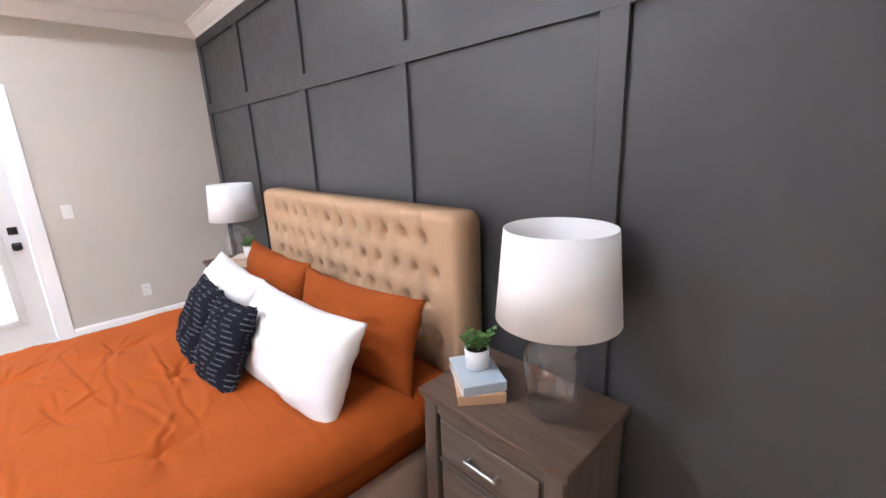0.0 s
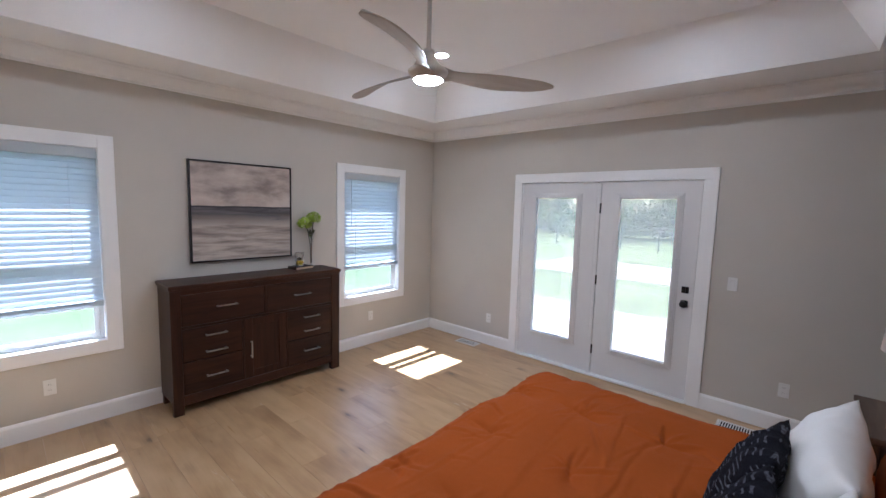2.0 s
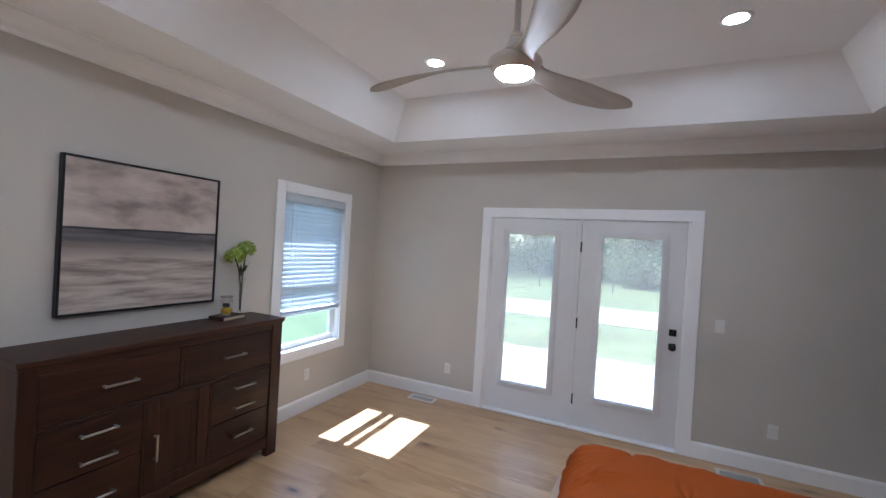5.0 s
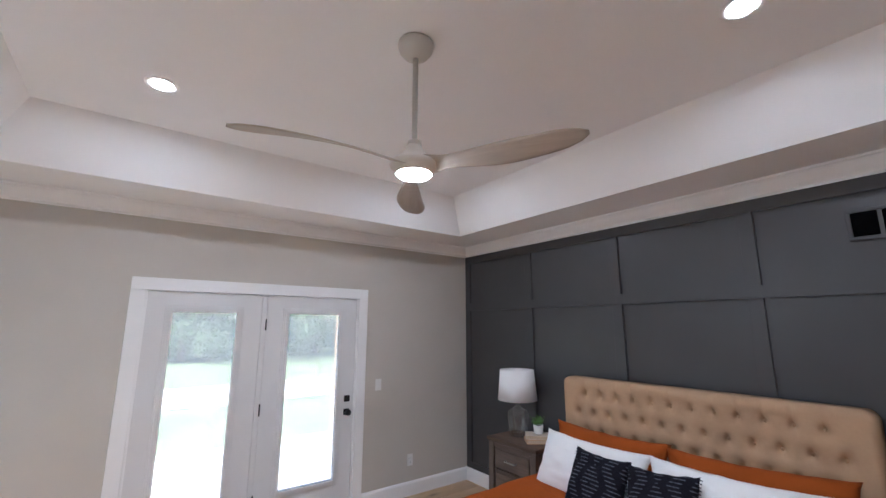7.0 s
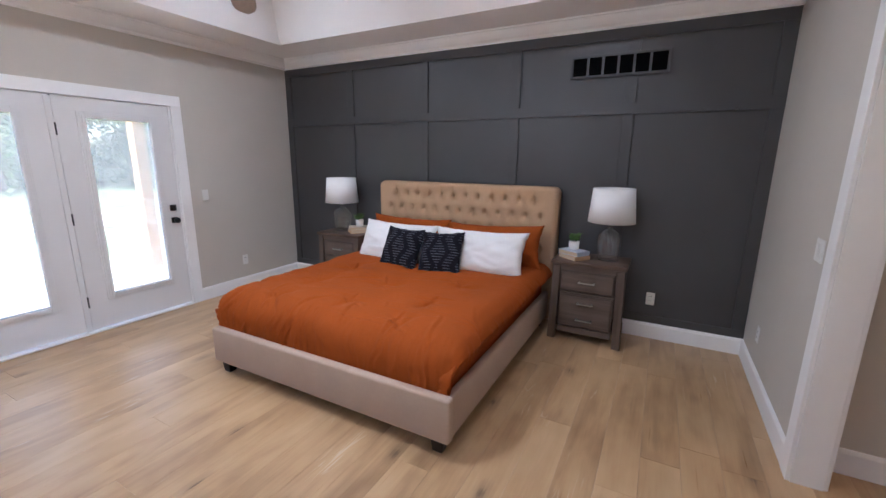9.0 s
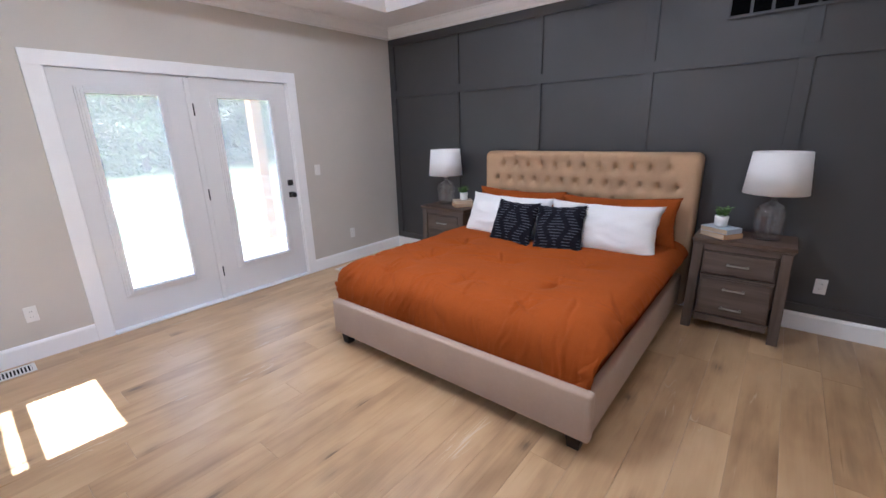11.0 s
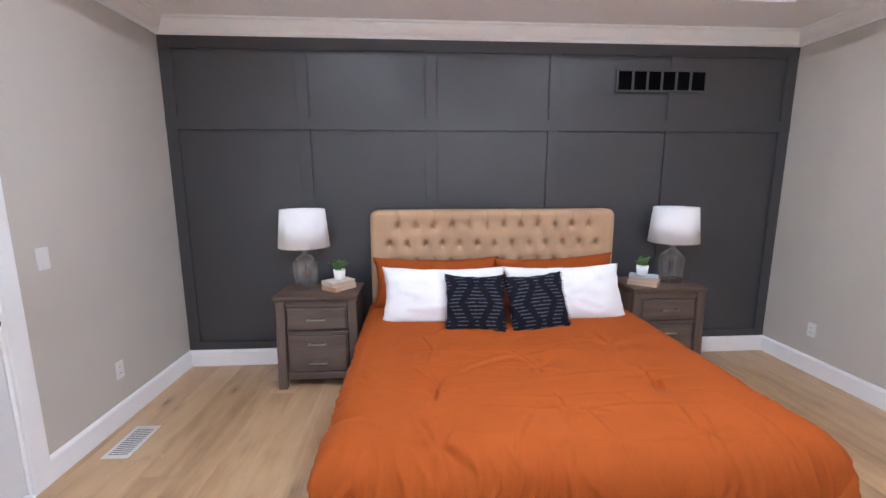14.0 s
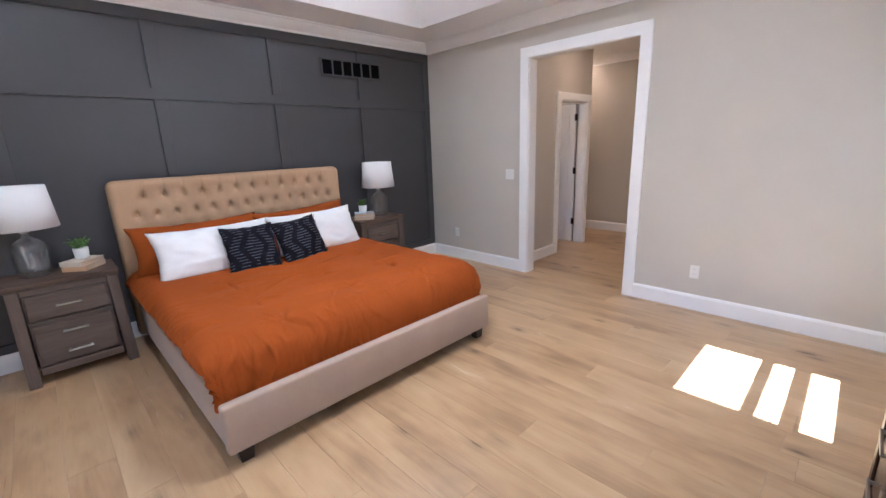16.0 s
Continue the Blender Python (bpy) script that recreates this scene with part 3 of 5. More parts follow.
part("threshold", boxes((DX0 + 0.02, DX1 - 0.02, -0.03, 0.15, 0.0, 0.022), bev=0.006), M_TRIM, fd, "pale sill at the foot of the doors")


def door_leaf(name, x0, x1, gx0, gx1, y):
    z0, z1, gz0, gz1 = 0.03, DTOP - 0.014, 0.325, 1.875
    leaf = part(name, boxes((x0, gx0, y, y + 0.045, z0, z1), (gx1, x1, y, y + 0.045, z0, z1), (gx0, gx1, y, y + 0.045, z0, gz0), (gx0, gx1, y, y + 0.045, gz1, z1)), M_DOORW, fd)
    w = 0.048
    bm = bmesh.new()
    for d, t in ((w, 0.011), (w * 0.72, 0.019), (w * 0.36, 0.027)):
        xa, xb, za, zb = gx0 - d, gx1 + d, gz0 - d, gz1 + d
        i = 0.006
        for r in ((xa, gx0 + i, za, zb), (gx1 - i, xb, za, zb), (gx0 + i, gx1 - i, za, gz0 + i), (gx0 + i, gx1 - i, gz1 - i, zb)):
            box(bm, r[0], r[1], y - t, y + 0.001, r[2], r[3], bev=0.003)
    part("glazing_frame", bm, M_DOORW, leaf)
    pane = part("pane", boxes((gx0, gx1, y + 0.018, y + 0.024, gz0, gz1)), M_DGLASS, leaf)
    pane.visible_shadow = False
    return leaf


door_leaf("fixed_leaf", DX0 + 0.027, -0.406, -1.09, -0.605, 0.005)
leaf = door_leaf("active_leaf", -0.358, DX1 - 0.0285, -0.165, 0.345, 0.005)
for z in (0.24, 0.98, 1.72):
    part("hinge", tube([(-0.362, 0.003, z), (-0.362, 0.003, z + 0.10)], 0.009), M_BLACK, leaf, "black hinge")
lock = part("deadbolt", boxes((0.43, 0.488, -0.006, 0.011, 1.02, 1.08), bev=0.004, seg=2), M_BLACK, leaf, "black square deadbolt")
part("thumb_turn", boxes((0.452, 0.466, -0.026, -0.006, 1.03, 1.07), bev=0.003), M_BLACK, lock)
rose = part("handle_plate", boxes((0.43, 0.488, -0.006, 0.011, 0.895, 0.953), bev=0.004, seg=2), M_BLACK, leaf, "black square handle plate")
part("knob", lathe([(0.0, 0.062), (0.022, 0.060), (0.028, 0.050), (0.028, 0.036), (0.014, 0.026), (0.012, 0.0), (0, 0)], 24), M_BLACK, rose, smooth=True, at=pose(0.459, -0.006, 0.924, 90, 0, 0))


# ---- windows with blinds ----
def window(name, y0, y1, blind_z):
    w = tagged(thing(name, "white window with a half lowered slatted blind", "window", pose(W, (y0 + y1) / 2, 0)), kind="structure")
    h = (y1 - y0) / 2
    part("casing", boxes((0, CT, -h - CW, -h + 0.008, SILL - CW, HEAD + CW), (0, CT, h - 0.008, h + CW, SILL - CW, HEAD + CW), (0, CT, -h + 0.008, h - 0.008, HEAD - 0.008, HEAD + CW), (0, CT, -h + 0.008, h - 0.008, SILL - CW, SILL + 0.008), bev=0.002), M_TRIM, w)
    part("jamb_liner", boxes((-0.05, 0, -h + 0.001, -h + 0.012, SILL, HEAD), (-0.05, 0, h - 0.012, h - 0.001, SILL, HEAD), (-0.05, 0, -h + 0.012, h - 0.012, HEAD - 0.012, HEAD - 0.001), (-0.05, 0, -h + 0.012, h - 0.012, SILL + 0.001, SILL + 0.012)), M_TRIM, w)
    a = h - 0.012
    fr = part("window_frame", boxes((-0.115, -0.05, -a, -a + 0.03, SILL, HEAD), (-0.115, -0.05, a - 0.03, a, SILL, HEAD), (-0.115, -0.05, -a + 0.03, a - 0.03, HEAD - 0.03, HEAD), (-0.115, -0.05, -a + 0.03, a - 0.03, SILL, SILL + 0.025), bev=0.002), M_VINYL, w)
    g, mid = a - 0.03, 1.245
    for sash, z0, z1, x in (("lower_sash", SILL + 0.026, mid + 0.02, -0.068), ("upper_sash", mid - 0.02, HEAD - 0.031, -0.092)):
        s = part(sash, boxes((x - 0.011, x + 0.011, -g, -g + 0.03, z0, z1), (x - 0.011, x + 0.011, g - 0.03, g, z0, z1), (x - 0.011, x + 0.011, -g + 0.03, g - 0.03, z0, z0 + 0.038), (x - 0.011, x + 0.011, -g + 0.03, g - 0.03, z1 - 0.038, z1), bev=0.002), M_VINYL, fr)
        pane = part("pane", boxes((x - 0.003, x + 0.003, -g + 0.03, g - 0.03, z0 + 0.038, z1 - 0.038)), M_GLASS, fr)
        pane.visible_shadow = False
    c = h - 0.016
    blind = tagged(thing("window_blind", "white horizontal slatted blind, partly lowered", "blind", pose(W - 0.024, (y0 + y1) / 2, 0), "window blinds"))
    part("headrail", boxes((-0.03, 0.03, -c, c, HEAD - 0.058, HEAD - 0.016), bev=0.003), M_SLAT, blind)
    part("valance", boxes((0.031, 0.043, -c - 0.002, c + 0.002, HEAD - 0.085, HEAD - 0.014), bev=0.003), M_SLAT, blind)
    bm = bmesh.new()
    prof = [(-0.0272, -0.001), (-0.0136, 0.001), (0.0, 0.0016), (0.0136, 0.001), (0.0272, -0.001)]
    top = [[bm.verts.new((x, y, z + 0.0013)) for x, z in prof] for y in (-c, c)]
    bot = [[bm.verts.new((x, y, z - 0.0013)) for x, z in prof] for y in (-c, c)]
    for i in range(4):
        bm.faces.new((top[0][i], top[0][i + 1], top[1][i + 1], top[1][i]))
        bm.faces.new((bot[0][i + 1], bot[0][i], bot[1][i], bot[1][i + 1]))
    for k in (0, 4):
        bm.faces.new((top[0][k], top[1][k], bot[1][k], bot[0][k]))
    bmesh.ops.recalc_face_normals(bm, faces=bm.faces)
    first, z = None, HEAD - 0.10
    while z > blind_z + 0.075:
        at = pose(0, 0, z, 0, SLAT_TILT, 0)
        if first is None:
            first = part("slat", bm, M_SLAT, blind, at=at)
        else:
            again("slat", first, blind, at)
        z -= 0.043
    for k in range(5):
        again("slat", first, blind, pose(0, 0, blind_z + 0.026 + k * 0.006))
    part("bottom_rail", boxes((-0.024, 0.024, -c, c, blind_z, blind_z + 0.02), bev=0.003), M_SLAT, blind)
    for y in (-c * 0.62, c * 0.62):
        for x in (-0.027, 0.027):
            part("ladder_cord", tube([(x, y, blind_z + 0.01), (x, y, HEAD - 0.05)], 0.0011, 6), M_SLAT, blind)
    part("tilt_wand", tube([(0.036, -c + 0.09, HEAD - 0.07), (0.036, -c + 0.095, HEAD - 0.62)], 0.004, 8), M_SLAT, blind, "thin hanging tilt wand")
    return w


SLAT_TILT = 52
window("window_1", *WIN[0], 0.895)
window("window_2", *WIN[1], 0.965)


# ---- small fittings ----
def plate_thing(name, label, category, at, switch=False, gangs=1):
    """A wall plate in its own x-z plane, facing +y."""
    t = tagged(thing(name, label, category, at), group="wall plates")
    w = 0.035 * gangs + 0.0 if gangs == 1 else 0.058
    part("plate", boxes((-w, w, 0.0, 0.006, -0.058, 0.058), bev=0.003, seg=2), M_PLATE, t)
    for g in range(gangs):
        x = (g - (gangs - 1) / 2) * 0.046
        if switch:
            part("rocker", boxes((x - 0.016, x + 0.016, 0.005, 0.010, -0.033, 0.033), bev=0.002), M_PLATE, t)
        else:
            for z in (-0.02, 0.02):
                soc = part("socket", boxes((x - 0.016, x + 0.016, 0.005, 0.0085, z - 0.014, z + 0.014), bev=0.003), M_PLATE, t)
                for sx in (-0.006, 0.006):
                    # near-black chip on the face, for the shade in a pin hole
                    part("slot", boxes((x + sx - 0.001, x + sx + 0.001, 0.008, 0.0092, z - 0.003, z + 0.006)), M_HOLLOW, soc)
    return t


OUT = "white double wall outlet"
plate_thing("wall_outlet", OUT + " above the baseboard", "outlet", pose(1.56, 0.0, 0.355))
plate_thing("wall_outlet", OUT + " above the baseboard", "outlet", pose(-1.265, 0.0, 0.345))
plate_thing("wall_outlet", OUT + " above the baseboard", "outlet", pose(-1.70, N, 0.345, 0, 0, 180))
plate_thing("wall_outlet", OUT + " above the baseboard", "outlet", pose(1.21, N, 0.35, 0, 0, 180))
plate_thing("wall_outlet", OUT + " below the window", "outlet", pose(W, 1.11, 0.35, 0, 0, -90))
plate_thing("wall_outlet", OUT + " beside the dresser", "outlet", pose(W, 4.02, 0.36, 0, 0, -90))
plate_thing("wall_outlet", OUT + " on the dark accent wall", "outlet", pose(E, 0.71, 0.36, 0, 0, 90))
plate_thing("light_switch", "white rocker light switch beside the french doors", "switch", pose(0.805, N, 1.155, 0, 0, 180), True)
plate_thing("light_switch", "white double light switch beside the opening", "switch", pose(0.70, 0.0, 1.14), True, 2)
plate_thing("light_switch", "white light switch on the hall wall", "switch", pose(HX, -0.40, 1.14, 0, 0, 90), True)

vent = thing("return_air_grille", "dark painted wall grille with six slots", "vent", pose(E - BT, 1.16, 2.347, 0, 0, 90))
part("frame", boxes((-0.385, 0.385, 0.0, 0.007, 0.072, 0.092), (-0.385, 0.385, 0.0, 0.007, -0.092, -0.072), (-0.385, -0.365, 0.0, 0.007, -0.072, 0.072), (0.365, 0.385, 0.0, 0.007, -0.072, 0.072), bev=0.002), M_CHARCOAL, vent)
# near-black sheet on the wall, painted as the shade within the slots
part("backing", boxes((-0.366, 0.366, 0.0003, 0.0012, -0.073, 0.073)), M_HOLLOW, vent)
for i in range(1, 6):
    x = -0.365 + i * 0.73 / 6
    part("bar", boxes((x - 0.009, x + 0.009, 0.0, 0.007, -0.072, 0.072)), M_CHARCOAL, vent)
# louvres take the same near-black, as if deep in shade
for i in range(9):
    z = -0.064 + i * 0.016
    part("louvre", boxes((-0.364, 0.364, 0.0013, 0.003, z, z + 0.003)), M_HOLLOW, vent)


def register(at):
    r = thing("floor_register", "pale metal slotted floor register by the wall", "vent", at, "floor registers")
    part("frame", boxes((-0.155, 0.155, 0.055, 0.075, 0, 0.006), (-0.155, 0.155, -0.075, -0.055, 0, 0.006), (-0.155, -0.135, -0.055, 0.055, 0, 0.006), (0.135, 0.155, -0.055, 0.055, 0, 0.006), bev=0.002), M_REG, r)
    # thin near-black sheet in place of the shaded duct below
    part("duct", boxes((-0.136, 0.136, -0.056, 0.056, 0.0005, 0.0015)), M_HOLLOW, r)
    for i in range(15):
        x = -0.128 + i * 0.0183
        part("slat", boxes((x - 0.0045, x + 0.0045, -0.055, 0.055, 0.002, 0.0045)), M_REG, r)
    return r


reg = register(pose(-1.92, 4.955, 0.001))
copy_thing(reg, pose(0.965, 4.89, 0.001))

# ---- lights on the ceiling ----
def downlight(at, glow=M_GLOW):
    d = thing("recessed_light", "lit round recessed ceiling light", "ceiling light", at, "recessed lights")
    part("trim_ring", lathe([(0.056, -0.001), (0.058, -0.006), (0.074, -0.007), (0.082, -0.004), (0.083, 0.0)], 36), M_TRIM, d, smooth=True)
    part("lens", lathe([(0, -0.0035), (0.057, -0.0035), (0.057, -0.001), (0, -0.001)], 36), glow, d, "glowing lens")
    return d


dl = downlight(pose(-1.35, 3.71, TOP))
for x, y in ((0.56, 3.72), (0.60, 1.54), (-1.35, 1.54)):
    copy_thing(dl, pose(x, y, TOP))
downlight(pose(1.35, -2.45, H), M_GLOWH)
# unseen lamp, added in the side room to light the open door
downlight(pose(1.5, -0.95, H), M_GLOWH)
downlight(pose(0.0, -1.2, H), M_GLOWH)

fan = thing("ceiling_fan", "three blade pale wood ceiling fan with lit lamp", "ceiling fan", pose(-0.383, 2.57, 0))
part("canopy", lathe([(0, TOP - 0.002), (0.085, TOP - 0.002), (0.087, TOP - 0.014), (0.080, TOP - 0.04), (0.062, TOP - 0.064), (0.035, TOP - 0.079), (0.02, TOP - 0.082), (0, TOP - 0.082)], 36), M_FANB, fan, smooth=True)
part("downrod", lathe([(0, TOP - 0.079), (0.013, TOP - 0.079), (0.013, 2.60), (0.03, 2.595), (0.034, 2.575), (0, 2.575)], 20), M_FANB, fan, smooth=True)
part("motor_housing", lathe([(0, 2.574), (0.034, 2.574), (0.038, 2.556), (0.056, 2.528), (0.084, 2.503), (0.108, 2.487), (0.112, 2.478), (0.106, 2.464), (0.09, 2.446), (0.083, 2.436), (0, 2.436)], 40), M_FANB, fan, smooth=True)
part("lamp_lens", lathe([(0, 2.418), (0.045, 2.42), (0.07, 2.426), (0.08, 2.435), (0, 2.4355)], 36), M_GLOW, fan, "glowing lamp lens", smooth=True)


def blade():
    """Sculpted blade along +x: thin, swept, twisted and tapering to a round tip."""
    bm = bmesh.new()
    rows = []
    n, k = 26, 8
    for i in range(n + 1):
        s = i / n
        x = 0.06 + s * 0.70
        grow = min(1.0, s / 0.6)
        w = 0.058 + 0.075 * math.exp(-(s / 0.09) ** 2) + 0.082 * grow * grow * (3 - 2 * grow) - 0.03 * max(0.0, s - 0.6)
        w *= math.sqrt(max(0.03, 1 - max(0.0, (s - 0.8) / 0.2) ** 2))
        sweep = 0.045 * math.sin(math.pi * s) - 0.02 * s
        tw = -radians(26 * (1 - s) * min(1.0, 0.35 + s * 4) + 8)
        zc = 2.492 - 0.018 * (1 - s) ** 2 - 0.028 * s
        row = []
        for j in range(k + 1):
            c = j / k - 0.5
            y, z = sweep + c * w * math.cos(tw), zc + c * w * math.sin(tw) + 0.012 * (0.25 - c * c)
            row.append((Vector((x, y, z)), 0.006 * math.sqrt(max(0.03, 1 - (2 * c) ** 2))))
        rows.append(row)
    tops = [[bm.verts.new(p + Vector((0, 0, h))) for p, h in r] for r in rows]
    bots = [[bm.verts.new(p - Vector((0, 0, h))) for p, h in r] for r in rows]
    for i in range(n):
        for j in range(k):
            bm.faces.new((tops[i][j], tops[i + 1][j], tops[i + 1][j + 1], tops[i][j + 1]))
            bm.faces.new((bots[i][j], bots[i][j + 1], bots[i + 1][j + 1], bots[i + 1][j]))
        for j in (0, k):
            bm.faces.new((tops[i][j], bots[i][j], bots[i + 1][j], tops[i + 1][j]))
    for i in (0, n):
        for j in range(k):
            bm.faces.new((tops[i][j], tops[i][j + 1], bots[i][j + 1], bots[i][j]))
    bmesh.ops.recalc_face_normals(bm, faces=bm.faces)
    return bm


b0 = part("blade", blade(), M_FAN, fan, smooth=True, at=pose(0, 0, 0, 0, 0, 57))
for a in (177, 297):
    again("blade", b0, fan, pose(0, 0, 0, 0, 0, a))


# ---- bed ----
bed = thing("bed", "king bed with tufted tan headboard and beige upholstered rails", "bed", pose(0, 2.542, 0))
BX, BY = -0.245, 0.965                     # foot face, half width outside the rails


def padded(x0, x1, y0, y1, z0, z1, r=0.016):
    return boxes((x0, x1, y0, y1, z0, z1), bev=r, seg=3)


part("foot_rail", padded(BX, BX + 0.065, -BY - 0.01, BY + 0.01, 0.085, 0.345), M_RAIL, bed, "beige linen rail", True)
for s in (-1, 1):
    part("side_rail", padded(BX + 0.066, 1.85, min(s * (BY - 0.05), s * BY), max(s * (BY - 0.05), s * BY), 0.085, 0.340), M_RAIL, bed, "beige linen rail", True)


def leg_mesh():
    bm = boxes((-0.036, 0.036, -0.04, 0.04, 0, 0.09), bev=0.004)
    for v in bm.verts:
        if v.co.z < 0.03:
            v.co.x *= 0.78
            v.co.y *= 0.78
    return bm


leg0 = part("leg", leg_mesh(), M_LEG, bed, "dark wooden foot", at=pose(BX + 0.06, -BY + 0.075, 0))
for x, y in ((BX + 0.06, BY - 0.075), (1.80, BY - 0.075), (1.80, -BY + 0.075), (0.9, 0.0)):
    tagged(again("leg", leg0, bed, pose(x, y, 0)), "dark wooden foot")
part("mattress", boxes((-0.09, 1.84, -0.88, 0.88, 0.24, 0.525), bev=0.06, seg=4), M_WHITE, bed, smooth=True)

# headboard: padded slab with a diamond of buttons
HB_X, HB_T, HB_Z0, HB_Z1, HB_H = 1.845, 0.115, 0.06, 1.318, 0.997
buttons = []
for row in range(5):
    n = 12 if row % 2 == 0 else 13
    for i in range(n):
        buttons.append(((i - (n - 1) / 2) * 0.1405, 1.185 - 0.148 * row))


def headboard():
    bm = bmesh.new()
    ny, nz, r = 290, 170, 0.045
    verts = []
    for j in range(nz + 1):
        row = []
        for i in range(ny + 1):
            y, z = -HB_H + 2 * HB_H * i / ny, HB_Z0 + (HB_Z1 - HB_Z0) * j / nz
            e = min(HB_H - abs(y), HB_Z1 - z)
            x = HB_X
            corner = (abs(y) > HB_H - 0.06) and (z > HB_Z1 - 0.06)
            if corner:
                dy, dz = abs(y) - (HB_H - 0.06), z - (HB_Z1 - 0.06)
                d = math.hypot(dy, dz)
                m = max(dy, dz)
                if d > 1e-6:
                    f = m / d
                    y = math.copysign(HB_H - 0.06 + dy * f, y)
                    z = HB_Z1 - 0.06 + dz * f
                e = 0.06 - m
            if e < r:
                x += r - math.sqrt(max(0.0, r * r - (r - e) ** 2))
            d1, d2, nb = 9.0, 9.0, buttons[0]
            for by, bz in buttons:
                d = (y - by) ** 2 + (z - bz) ** 2
                if d < d1:
                    d1, d2, nb = d, d1, (by, bz)
                elif d < d2:
                    d2 = d
            d1, d2 = math.sqrt(d1), math.sqrt(d2)
            near = max(0.0, 1 - abs(d1 + d2 - 0.165) / 0.05) if d1 < 0.12 else 0.0
            x += 0.038 * math.exp(-((y - nb[0]) / 0.013) ** 2 - ((z - nb[1]) / (0.026 if z > nb[1] else 0.014)) ** 2) + 0.022 * math.exp(-(d1 / 0.042) ** 2) + 0.005 * near
            if z > 1.185 and nb[1] > 1.18:
                x += 0.006 * math.exp(-((y - nb[0]) / 0.009) ** 2) * min(1.0, (z - 1.185) / 0.03)
            x += 0.0015 * noise.noise(Vector((y * 6, z * 6, 0.0)))
            row.append(bm.verts.new((x, y, z)))
        verts.append(row)
    for j in range(nz):
        for i in range(ny):
            bm.faces.new((verts[j][i], verts[j][i + 1], verts[j + 1][i + 1], verts[j + 1][i]))
    rim = [verts[0][i] for i in range(ny + 1)] + [verts[j][ny] for j in range(1, nz + 1)] + [verts[nz][i] for i in range(ny - 1, -1, -1)] + [verts[j][0] for j in range(nz - 1, 0, -1)]
    back = [bm.verts.new((HB_X + HB_T + 0.02, v.co.y, v.co.z)) for v in rim]
    for k in range(len(rim)):
        m = (k + 1) % len(rim)
        bm.faces.new((rim[k], rim[m], back[m], back[k]))
    bm.faces.new(back)
    bmesh.ops.recalc_face_normals(bm, faces=bm.faces)
    return bm


hb = part("headboard", headboard(), M_LINEN, bed, "tan linen button-tufted headboard", True)
first = None
for by, bz in buttons:
    at = pose(HB_X + 0.05, by, bz, 0, -90, 0)
    if first is None:
        first = part("button", lathe([(0, 0.008), (0.006, 0.0075), (0.0105, 0.004), (0.0115, 0), (0, 0)], 12), M_LINEN, hb, smooth=True, at=at)
    else:
        again("button", first, hb, at)


